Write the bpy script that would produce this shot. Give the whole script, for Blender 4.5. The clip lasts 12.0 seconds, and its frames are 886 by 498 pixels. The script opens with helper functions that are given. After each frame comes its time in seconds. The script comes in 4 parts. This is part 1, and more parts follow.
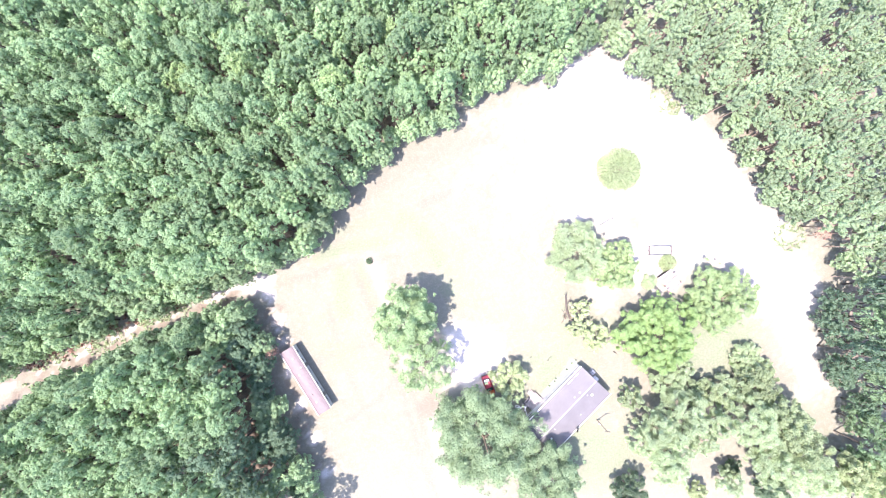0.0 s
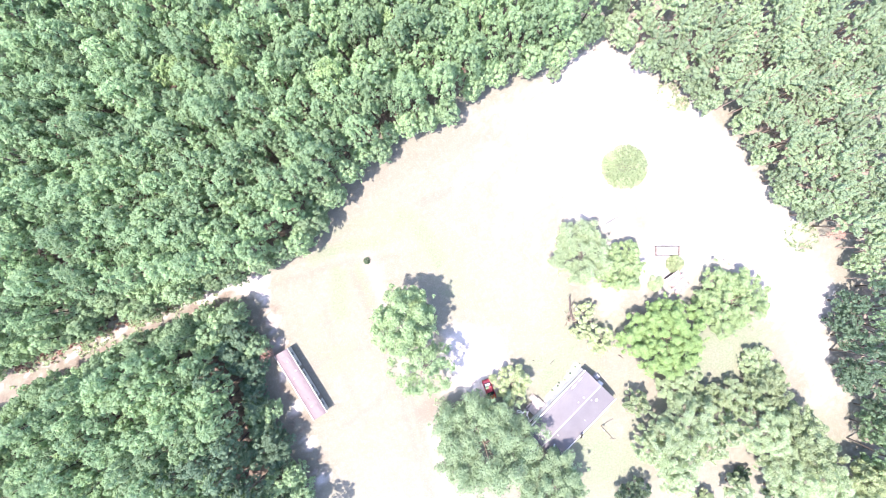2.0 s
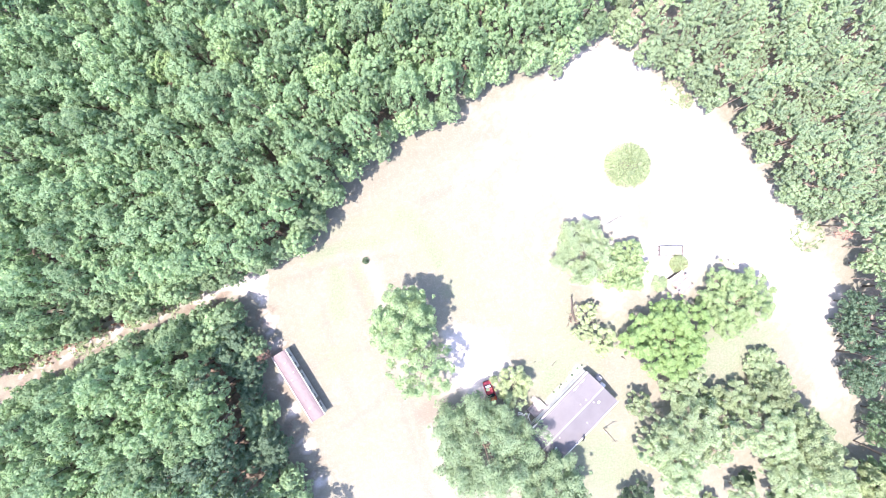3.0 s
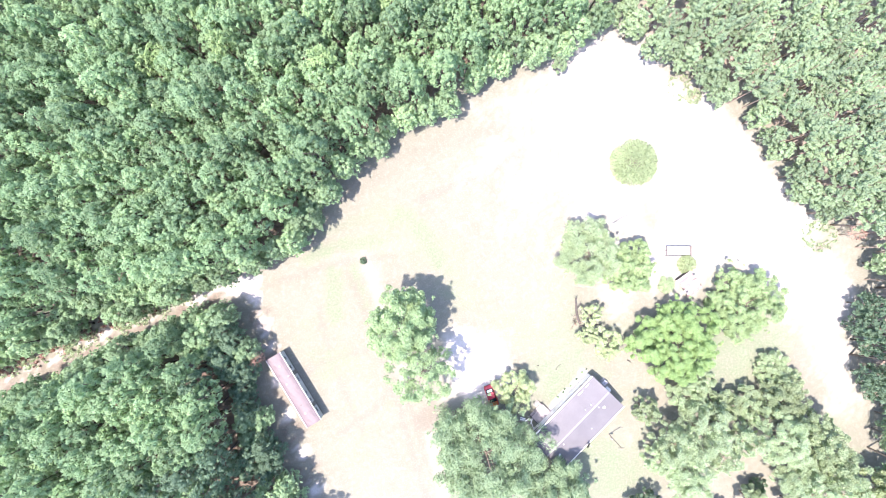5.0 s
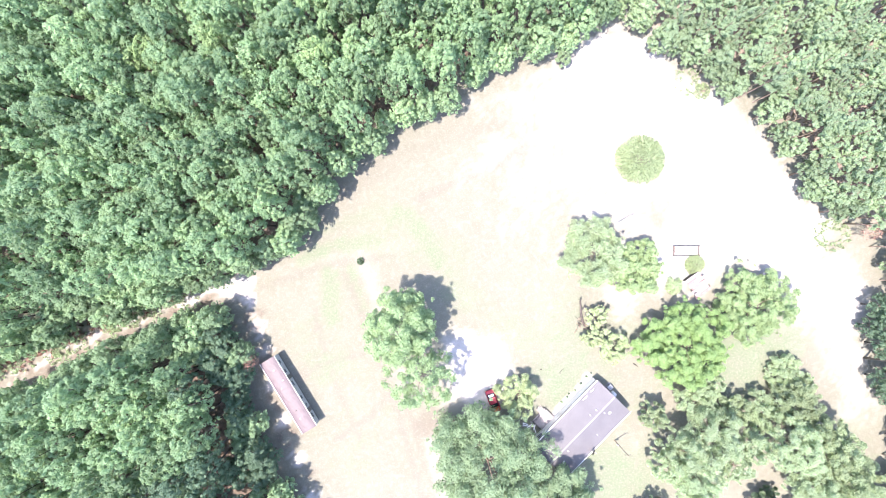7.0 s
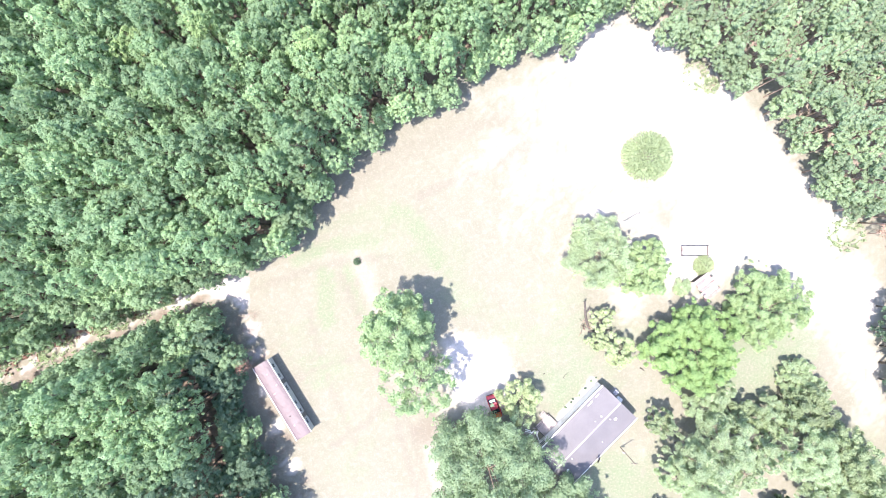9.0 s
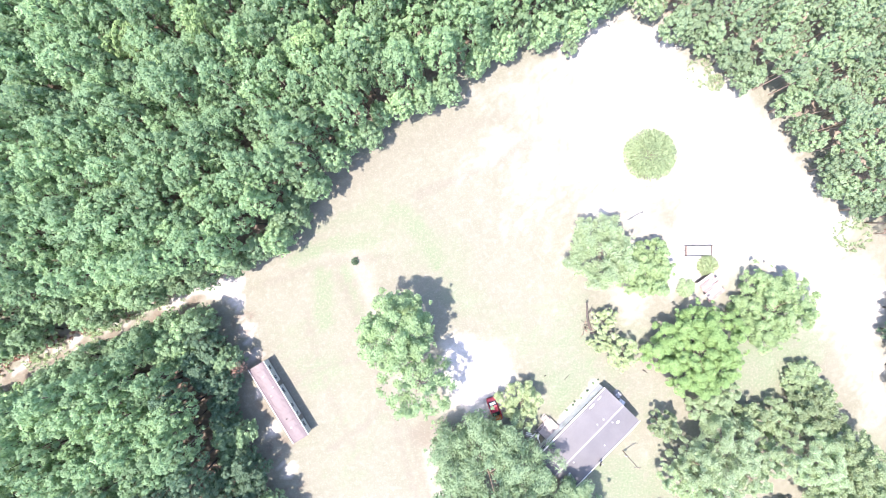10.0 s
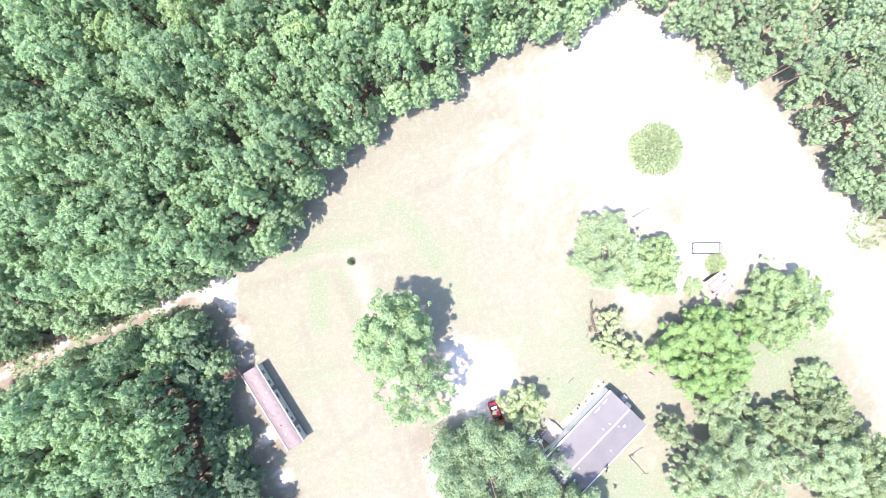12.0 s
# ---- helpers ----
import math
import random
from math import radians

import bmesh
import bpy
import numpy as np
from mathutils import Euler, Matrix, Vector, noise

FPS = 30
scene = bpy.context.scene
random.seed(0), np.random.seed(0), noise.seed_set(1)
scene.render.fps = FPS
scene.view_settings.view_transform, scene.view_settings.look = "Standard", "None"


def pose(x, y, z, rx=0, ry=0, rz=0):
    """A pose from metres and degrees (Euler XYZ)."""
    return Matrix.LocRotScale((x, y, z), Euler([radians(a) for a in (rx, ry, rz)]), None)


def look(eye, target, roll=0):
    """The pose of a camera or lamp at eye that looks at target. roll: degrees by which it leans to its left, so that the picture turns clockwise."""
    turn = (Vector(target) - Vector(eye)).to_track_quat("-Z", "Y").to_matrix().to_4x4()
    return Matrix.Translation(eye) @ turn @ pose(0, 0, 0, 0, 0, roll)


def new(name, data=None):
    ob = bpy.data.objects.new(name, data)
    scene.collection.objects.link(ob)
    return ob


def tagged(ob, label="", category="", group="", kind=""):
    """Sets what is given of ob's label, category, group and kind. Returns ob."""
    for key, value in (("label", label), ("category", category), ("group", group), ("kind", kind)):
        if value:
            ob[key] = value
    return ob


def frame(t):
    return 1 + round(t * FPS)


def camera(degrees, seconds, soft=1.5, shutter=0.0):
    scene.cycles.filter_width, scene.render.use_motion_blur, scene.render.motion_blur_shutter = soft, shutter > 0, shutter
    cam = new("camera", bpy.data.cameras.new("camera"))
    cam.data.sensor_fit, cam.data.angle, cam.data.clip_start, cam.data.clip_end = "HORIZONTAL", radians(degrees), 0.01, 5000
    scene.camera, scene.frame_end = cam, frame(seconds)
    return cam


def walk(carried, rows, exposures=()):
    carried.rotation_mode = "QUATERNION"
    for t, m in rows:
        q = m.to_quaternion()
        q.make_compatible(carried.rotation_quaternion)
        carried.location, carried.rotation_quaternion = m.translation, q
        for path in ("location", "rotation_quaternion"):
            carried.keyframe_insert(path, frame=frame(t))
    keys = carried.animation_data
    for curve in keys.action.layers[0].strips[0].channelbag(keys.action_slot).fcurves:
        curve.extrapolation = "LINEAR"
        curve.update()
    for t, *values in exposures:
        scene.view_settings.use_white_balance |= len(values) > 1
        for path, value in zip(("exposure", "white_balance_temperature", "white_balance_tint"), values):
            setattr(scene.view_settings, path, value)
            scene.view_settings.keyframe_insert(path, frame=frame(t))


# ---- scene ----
cam = camera(87.4, 12.0, soft=0.5)
# seconds, place, turn: a slow straight descent, looking straight down
PATH = [
    (0, -0.637, -0.105, 98.365, 0.083, -0.313, 0.040),
    (0.5, -0.566, -0.103, 97.621, 0.071, -0.248, 0.027),
    (1, -0.466, -0.108, 96.862, 0.075, -0.192, 0.064),
    (1.5, -0.346, -0.116, 96.104, 0.083, -0.137, 0.146),
    (2, -0.222, -0.135, 95.353, 0.072, -0.099, 0.183),
    (2.5, -0.127, -0.159, 94.637, 0.068, -0.055, 0.187),
    (3, -0.074, -0.181, 93.935, 0.057, -0.010, 0.205),
    (5, -0.020, -0.377, 90.968, 0.157, 0.036, 0.258),
    (5.5, -0.005, -0.390, 90.242, 0.206, 0.020, 0.253),
    (6, 0.022, -0.400, 89.519, 0.228, 0.066, 0.277),
    (6.5, 0.102, -0.416, 88.791, 0.212, 0.093, 0.222),
    (7, 0.167, -0.433, 88.039, 0.193, 0.139, 0.220),
    (9, 0.400, -0.482, 84.996, 0.224, 0.244, 0.260),
    (9.5, 0.419, -0.490, 84.220, 0.207, 0.241, 0.296),
    (10, 0.394, -0.512, 83.519, 0.220, 0.186, 0.315),
    (10.5, 0.427, -0.532, 82.804, 0.188, 0.201, 0.252),
    (11, 0.471, -0.554, 82.096, 0.170, 0.198, 0.117),
    (11.5, 0.495, -0.579, 81.385, 0.139, 0.181, -0.000),
    (12, 0.518, -0.594, 80.687, 0.185, 0.152, -0.052),
]
EXPOSURES = [(0.0, 2.4, 6650, 27), (12.0, 2.25, 6650, 20)]
walk(cam, [(t, pose(x, y, z, rx, ry, rz)) for t, x, y, z, rx, ry, rz in PATH], EXPOSURES)

# ---- light: a high summer sun from the south-west, clear sky ----
SUN_ELEVATION = 68.0
SHADOW_WAY = math.atan2(0.52, 0.85)          # the way in which shadows fall, from +x
world = bpy.data.worlds.new("world")
scene.world = world
world.use_nodes = True
wn = world.node_tree.nodes
sky = wn.new("ShaderNodeTexSky")
sky.sky_type = "NISHITA"
sky.sun_disc = False
sky.sun_elevation = radians(SUN_ELEVATION)
sky.sun_rotation = math.pi / 2 - (SHADOW_WAY + math.pi)
sky.air_density, sky.dust_density = 1.0, 1.0
wn["Background"].inputs["Strength"].default_value = 0.15
world.node_tree.links.new(sky.outputs["Color"], wn["Background"].inputs["Color"])
sun = new("sun", bpy.data.lights.new("sun", "SUN"))
sun.data.energy = 2.95
sun.data.angle = radians(0.6)
sun.data.color = (1.0, 0.94, 0.85)
ce = math.cos(radians(SUN_ELEVATION))
sun_way = Vector((math.cos(SHADOW_WAY) * ce, math.sin(SHADOW_WAY) * ce, -math.sin(radians(SUN_ELEVATION))))
sun.matrix_world = look((-60, -40, 150), Vector((-60, -40, 150)) + sun_way)


# ---- materials ----
def shader(name, roughness=0.8, metallic=0.0):
    m = bpy.data.materials.new(name)
    m.use_nodes = True
    b = m.node_tree.nodes["Principled BSDF"]
    b.inputs["Roughness"].default_value = roughness
    b.inputs["Metallic"].default_value = metallic
    return m, m.node_tree.nodes, m.node_tree.links, b


def mixed(nodes, links, fac, a, b, mode="MIX"):
    n = nodes.new("ShaderNodeMix")
    n.data_type, n.blend_type = "RGBA", mode
    for socket, value in ((n.inputs[0], fac), (n.inputs[6], a), (n.inputs[7], b)):
        if isinstance(value, (int, float)):
            socket.default_value = value
        elif isinstance(value, tuple):
            socket.default_value = (*value, 1.0)
        else:
            links.new(value, socket)
    return n.outputs[2]


def noised(nodes, links, scale, detail=4.0, low=0.35, high=0.65, vector=None):
    n = nodes.new("ShaderNodeTexNoise")
    n.inputs["Scale"].default_value, n.inputs["Detail"].default_value = scale, detail
    r = nodes.new("ShaderNodeMapRange")
    r.inputs[1].default_value, r.inputs[2].default_value = low, high
    links.new(n.outputs["Fac"], r.inputs[0])
    if vector is None:
        tc = nodes.new("ShaderNodeTexCoord")
        vector = tc.outputs["Object"]
    links.new(vector, n.inputs["Vector"])
    return r.outputs[0]


def bumped(nodes, links, bsdf, height, strength, distance):
    n = nodes.new("ShaderNodeBump")
    n.inputs["Strength"].default_value, n.inputs["Distance"].default_value = strength, distance
    links.new(height, n.inputs["Height"])
    links.new(n.outputs["Normal"], bsdf.inputs["Normal"])


def surface(name, a, b, roughness=0.8, metallic=0.0, scale=1.5, fine=20.0, bump=0.2, distance=0.02):
    """Two tones mixed by a coarse and a fine grain."""
    m, nodes, links, bsdf = shader(name, roughness, metallic)
    coarse = noised(nodes, links, scale)
    grain = noised(nodes, links, fine, 6.0, 0.3, 0.7)
    c = mixed(nodes, links, coarse, a, b)
    dark = tuple(0.72 * v for v in a)
    f = nodes.new("ShaderNodeMath")
    f.operation = "MULTIPLY"
    f.inputs[1].default_value = 0.45
    links.new(grain, f.inputs[0])
    c = mixed(nodes, links, f.outputs[0], c, dark)
    links.new(c, bsdf.inputs["Base Color"])
    bumped(nodes, links, bsdf, grain, bump, distance)
    return m


def foliage(name, dark, light, tint, own_tone=True, passing=1.1, roughness=0.6, spread=0.28, mottle=0.9):
    """Leaves: tone by plant, by leaf and by clump; some light passes through them."""
    m, nodes, links, bsdf = shader(name, roughness)
    geo = nodes.new("ShaderNodeNewGeometry")
    if own_tone:
        src = nodes.new("ShaderNodeObjectInfo").outputs["Random"]
    else:
        at = nodes.new("ShaderNodeAttribute")
        at.attribute_name = "tone"
        src = at.outputs["Fac"]
    clump = noised(nodes, links, 0.55, 3.0, 0.3, 0.7, geo.outputs["Position"])
    narrowed = nodes.new("ShaderNodeMapRange")
    narrowed.inputs[3].default_value, narrowed.inputs[4].default_value = 0.5 - mottle / 2, 0.5 + mottle / 2
    links.new(geo.outputs["Random Per Island"], narrowed.inputs[0])
    c = mixed(nodes, links, narrowed.outputs[0], dark, light)
    c = mixed(nodes, links, clump, c, mixed(nodes, links, 0.5, c, light))
    ramp = nodes.new("ShaderNodeMapRange")
    ramp.inputs[1].default_value, ramp.inputs[2].default_value = 0.35, 1.0
    ramp.inputs[3].default_value, ramp.inputs[4].default_value = 0.0, 2.6 * spread
    links.new(src, ramp.inputs[0])
    c = mixed(nodes, links, ramp.outputs[0], c, mixed(nodes, links, geo.outputs["Random Per Island"], dark, tint))
    hsv = nodes.new("ShaderNodeHueSaturation")
    vary = nodes.new("ShaderNodeMapRange")
    vary.inputs[3].default_value, vary.inputs[4].default_value = 1 - spread, 1 + spread
    links.new(src, vary.inputs[0])
    links.new(vary.outputs[0], hsv.inputs["Value"])
    links.new(c, hsv.inputs["Color"])
    links.new(hsv.outputs["Color"], bsdf.inputs["Base Color"])
    bsdf.inputs["Specular IOR Level"].default_value = 0.12
    tr = nodes.new("ShaderNodeBsdfTranslucent")
    links.new(mixed(nodes, links, 1.0, hsv.outputs["Color"], (passing, passing, passing), "MULTIPLY"), tr.inputs["Color"])
    both = nodes.new("ShaderNodeAddShader")
    links.new(bsdf.outputs[0], both.inputs[0])
    links.new(tr.outputs[0], both.inputs[1])
    links.new(both.outputs[0], nodes["Material Output"].inputs["Surface"])
    return m


WOOD_TONES = dict(dark=(0.071, 0.118, 0.066), light=(0.115, 0.173, 0.098), tint=(0.142, 0.182, 0.094), passing=1.55, mottle=0.7, spread=0.22)
leaf_forest = foliage("forest_leaves", **WOOD_TONES)
# paler copy of the forest leaves: sun on the wood's edge painted in
leaf_edge_sunlit = foliage("edge_leaves", (0.084, 0.138, 0.078), (0.15, 0.22, 0.128), (0.17, 0.224, 0.116), mottle=0.7)
leaf_forest_far = foliage("forest_leaves_mass", own_tone=False, **WOOD_TONES)
PINE_TONES = dict(dark=(0.098, 0.14, 0.088), light=(0.131, 0.178, 0.11), tint=(0.148, 0.184, 0.102), passing=1.5, mottle=0.5, spread=0.2)
leaf_pine = foliage("pine_needles", **PINE_TONES)
leaf_pine_far = foliage("pine_needles_mass", own_tone=False, **PINE_TONES)
leaf_oak = foliage("oak_leaves", (0.073, 0.117, 0.069), (0.156, 0.211, 0.127), (0.153, 0.210, 0.120), spread=0.09, mottle=0.6)
leaf_tall = foliage("tall_tree_leaves", (0.08, 0.132, 0.07), (0.17, 0.232, 0.128), (0.17, 0.232, 0.122), spread=0.09, mottle=0.6)
leaf_grey = foliage("grey_green_leaves", (0.148, 0.19, 0.122), (0.21, 0.258, 0.166), (0.208, 0.256, 0.158), spread=0.09, mottle=0.6, passing=1.35)
leaf_mid = foliage("mid_green_leaves", (0.105, 0.155, 0.082), (0.176, 0.238, 0.124), (0.176, 0.238, 0.124), spread=0.09, mottle=0.6)
leaf_bright = foliage("bright_leaves", (0.068, 0.124, 0.052), (0.158, 0.228, 0.096), (0.158, 0.228, 0.096), spread=0.09, mottle=0.75)
leaf_yellow = foliage("yellow_green_leaves", (0.13, 0.17, 0.096), (0.224, 0.266, 0.156), (0.224, 0.266, 0.156), spread=0.09, mottle=0.6)
leaf_bush = foliage("shrub_leaves", (0.105, 0.145, 0.084), (0.18, 0.222, 0.134), (0.18, 0.222, 0.134), spread=0.09)
leaf_gold = foliage("golden_green_leaves", (0.083, 0.134, 0.06), (0.152, 0.212, 0.1), (0.152, 0.212, 0.1), spread=0.09)
# darker forest leaves, with shade put into the colour
leaf_shade_tone = foliage("shade_toned_leaves", (0.034, 0.067, 0.043), (0.08, 0.125, 0.08), (0.085, 0.127, 0.075), spread=0.15)
leaf_dark = foliage("dark_leaves", (0.045, 0.075, 0.05), (0.088, 0.128, 0.08), (0.09, 0.128, 0.075), spread=0.09)
bark = surface("bark", (0.2, 0.15, 0.12), (0.34, 0.27, 0.22), 0.9, scale=2.0, fine=14.0, bump=0.6)
bark_forest = surface("forest_bark", (0.09, 0.08, 0.068), (0.16, 0.14, 0.12), 0.9, scale=2.0, fine=14.0, bump=0.6)
bark_dark = surface("dark_bark", (0.05, 0.045, 0.04), (0.12, 0.1, 0.09), 0.9, scale=2.0, fine=14.0, bump=0.6)
dead_twigs = surface("dry_brown_twigs", (0.22, 0.12, 0.09), (0.36, 0.24, 0.19), 0.9, scale=1.0, fine=9.0)


# ---- building blocks ----
def part(name, bm, material, parent=None, label="", smooth=False):
    """One mesh object from a bmesh, under a thing or a part."""
    me = bpy.data.meshes.new(name)
    bmesh.ops.recalc_face_normals(bm, faces=bm.faces)
    if smooth:
        for f in bm.faces:
            f.smooth = True
    bm.to_mesh(me)
    bm.free()
    me.materials.append(material)
    ob = new(name, me)
    if parent is not None:
        ob.parent = parent
    return tagged(ob, label)


def thing(name, m, label, category, group=""):
    ob = new(name)
    ob.matrix_world = m
    ob.empty_display_size = 0.3
    return tagged(ob, label, category, group)


def box(bm, x0, y0, z0, x1, y1, z1, bevel=0.0, m=None):
    r = bmesh.ops.create_cube(bm, size=1.0)
    vs = r["verts"]
    for v in vs:
        v.co = Vector((x0 + (v.co.x + 0.5) * (x1 - x0), y0 + (v.co.y + 0.5) * (y1 - y0), z0 + (v.co.z + 0.5) * (z1 - z0)))
    if m is not None:
        bmesh.ops.transform(bm, matrix=m, verts=vs)
    if bevel:
        es = list({e for v in vs for e in v.link_edges})
        bmesh.ops.bevel(bm, geom=es, offset=bevel, segments=1, affect="EDGES")
    return bm


def boxed(*a, **k):
    return box(bmesh.new(), *a, **k)


def tube(bm, points, radii, sides=8):
    """A round limb along points, with a radius at each."""
    rings = []
    pts = [Vector(p) for p in points]
    for i, (p, r) in enumerate(zip(pts, radii)):
        d = (pts[min(i + 1, len(pts) - 1)] - pts[max(i - 1, 0)]).normalized()
        q = d.to_track_quat("Z", "Y")
        rings.append([bm.verts.new(p + q @ Vector((r * math.cos(a), r * math.sin(a), 0))) for a in (2 * math.pi * k / sides for k in range(sides))])
    for a, b in zip(rings, rings[1:]):
        for k in range(sides):
            bm.faces.new((a[k], a[(k + 1) % sides], b[(k + 1) % sides], b[k]))
    bm.faces.new(rings[0][::-1])
    bm.faces.new(rings[-1])
    return bm


# ---- trees ----
def leaf_cloud(rng, lobes, per_lobe, leaf, narrow=0.6, fan=0.0, tall=0.85, loose=0.28, shell=0.3, burst=0.0, up=0.2):
    """Corner points of small leaf sprays, three to a spray, laid over the outer side of a set of puffs (centre, radius). fan: how far the sprays point away from the trunk; loose: how far they tilt from the puff's face; shell: how deep they stand in it; burst: how far they point straight out of it; up: how far they lie flat."""
    centres = np.array([c for c, r in lobes])
    mid = centres.mean(0)
    out = []
    usual = np.mean([r for c, r in lobes])
    for c, r in lobes:
        n = max(6, int(1.6 * per_lobe * (r / usual) ** 2 * (0.75 + 0.5 * rng.random())))
        d = rng.normal(size=(n, 3))
        away = np.array(c) - mid
        away = away / (np.linalg.norm(away) + 1e-6)
        d += 0.55 * away + np.array((0, 0, 0.6))
        d /= np.linalg.norm(d, axis=1)[:, None]
        p = np.array(c) + d * (r * (1.05 - shell * rng.random((n, 1)) ** 1.5)) * np.array((1, 1, tall))
        nrm = d + rng.normal(scale=loose, size=(n, 3)) + np.array((0, 0, up))
        nrm /= np.linalg.norm(nrm, axis=1)[:, None]
        t = np.cross(nrm, rng.normal(size=(n, 3)))
        t /= np.linalg.norm(t, axis=1)[:, None] + 1e-9
        if fan:
            way = (p - np.array((0, 0, mid[2]))) * np.array((1, 1, 0.35))
            way /= np.linalg.norm(way, axis=1)[:, None] + 1e-6
            t = t * (1 - fan) + way * fan
            t /= np.linalg.norm(t, axis=1)[:, None] + 1e-9
        if burst:
            t = t * (1 - burst) + (d + rng.normal(scale=0.35, size=(n, 3))) * burst
            t /= np.linalg.norm(t, axis=1)[:, None] + 1e-9
        b = np.cross(nrm + (rng.normal(scale=0.8, size=(n, 3)) if burst else 0), t)
        b /= np.linalg.norm(b, axis=1)[:, None] + 1e-9
        s = leaf * (0.55 + 0.65 * rng.random((n, 1)))
        out.append(np.stack([p - t * s * 0.5 - b * s * narrow * 0.5, p - t * s * (0.5 - 0.4 * rng.random((n, 1))) + b * s * narrow * 0.5, p + t * s * 0.6], 1))
    return np.concatenate(out).reshape(-1, 3)


def crown_lobes(rng, r, z0, z1, count, lobe, lean=0.35, flat=1.0, spurs=0.0, rough=0.4):
    """Lobes over an uneven crown of radius r between the heights z0 and z1: wide in the middle, none below it."""
    lobes = []
    zc, hz = z0 + (z1 - z0) * lean, (z1 - z0) * (1 - lean)
    phase = rng.random(4) * 6.283
    for i in range(count):
        u = (i + 0.5) / count
        up = 1 - 1.25 * u
        a = i * 2.39996 + rng.normal() * 0.25
        k = 0.9 + 0.09 * math.sin(2 * a + phase[0]) + 0.08 * math.sin(3 * a + phase[1]) + 0.07 * math.sin(5 * a + phase[2]) + 0.06 * math.sin(8 * a + phase[3])
        ring = math.sqrt(max(0.0, 1 - min(1.0, up * up)))
        rad = lobe * r * (0.68 + 0.64 * rng.random())
        q = max(0.1, (r * k - rad * 0.75)) * ring ** 0.8 * (0.8 + 0.3 * rng.random())
        z = zc + up * (hz - rad * 0.6) * flat if up > 0 else zc + up * (zc - z0)
        lobes.append(((q * math.cos(a), q * math.sin(a), z + rng.normal() * rough * rad), rad))
    for i in range(int(count * spurs)):
        a, up = rng.random() * 6.283, rng.random() * 0.75 - 0.05
        rad = lobe * r * (0.4 + 0.3 * rng.random())
        q = r * (0.84 + 0.22 * rng.random()) * math.sqrt(1 - up * up)
        lobes.append(((q * math.cos(a), q * math.sin(a), zc + up * hz * 0.95), rad))
    return lobes


def crown_boughs(rng, r, z0, z1, boughs, lobe, lean=0.4):
    """Lobes strung along boughs that leave the trunk on all sides, thinner to the tips: a ragged crown with gaps between the boughs."""
    lobes = []
    zc, hz = z0 + (z1 - z0) * lean, (z1 - z0) * (1 - lean)
    phase = rng.random(4) * 6.283
    for i in range(boughs):
        up = 0.97 - 1.2 * (i + 0.5) / boughs
        a = i * 2.39996 + rng.normal() * 0.2
        k = 0.95 + 0.07 * math.sin(2 * a + phase[0]) + 0.07 * math.sin(3 * a + phase[1]) + 0.06 * math.sin(5 * a + phase[2])
        k *= 0.86 + 0.19 * rng.random()
        ring = math.sqrt(max(0.05, 1 - up * up)) * r * k
        top = zc + (up * hz if up > 0 else up * (zc - z0)) * (0.9 + 0.15 * rng.random())
        sway = rng.normal() * 0.12
        for j in range(6):
            f = 0.36 + 0.62 * (j + rng.random() * 0.7) / 5.5
            rad = lobe * r * (1.25 - 0.85 * f) * (0.75 + 0.5 * rng.random())
            b = a + sway * f + rng.normal() * 0.1
            z = zc - 0.12 * hz + (top - zc + 0.12 * hz) * f ** 0.85
            q = max(0.0, ring * f)
            lobes.append(((q * math.cos(b), q * math.sin(b), z + rng.normal() * 0.3 * rad), rad))
    return lobes


def sprays(name, points, material):
    """A mesh of loose triangles."""
    n = len(points) // 3
    me = bpy.data.meshes.new(name)
    me.vertices.add(3 * n)
    me.vertices.foreach_set("co", points.astype(np.float32).ravel())
    me.loops.add(3 * n)
    me.loops.foreach_set("vertex_index", np.arange(3 * n, dtype=np.int32))
    me.polygons.add(n)
    me.polygons.foreach_set("loop_start", np.arange(0, 3 * n, 3, dtype=np.int32))
    me.materials.append(material)
    me.update(calc_edges=True)
    return me


def trunk_bmesh(rng, height, radius, reach, limbs, start=0.45, sides=7):
    """A tapered, slightly bent trunk with limbs that reach out into the crown."""
    bm = bmesh.new()
    bend = rng.normal(size=(4, 2)) * 0.025 * height
    bend[0] = 0
    pts = [(bend[k][0], bend[k][1], height * k / 3) for k in range(4)]
    pts[0] = (0, 0, -0.1)
    tube(bm, pts, [radius * 1.25, radius * 0.9, radius * 0.6, radius * 0.2], sides)
    for i in range(limbs):
        f = start + (0.9 - start) * (i + 0.5) / limbs
        k = min(2, int(f * 3))
        g = f * 3 - k
        p = Vector(pts[k]).lerp(Vector(pts[k + 1]), g)
        a = i * 2.4 + rng.random() * 0.8
        q = reach * (0.55 + 0.35 * rng.random()) * (1.15 - 0.6 * f)
        end = p + Vector((math.cos(a) * q, math.sin(a) * q, q * 0.6))
        midp = p.lerp(end, 0.5) + Vector((0, 0, -0.08 * q))
        rr = radius * 0.42 * (1.2 - 0.6 * f)
        tube(bm, [p, midp, end], [rr, rr * 0.7, rr * 0.25], 5)
    return bm


def to_mesh(name, bm, material):
    me = bpy.data.meshes.new(name)
    bmesh.ops.recalc_face_normals(bm, faces=bm.faces)
    bm.to_mesh(me)
    bm.free()
    me.materials.append(material)
    me.polygons.foreach_set("use_smooth", [True] * len(me.polygons))
    return me


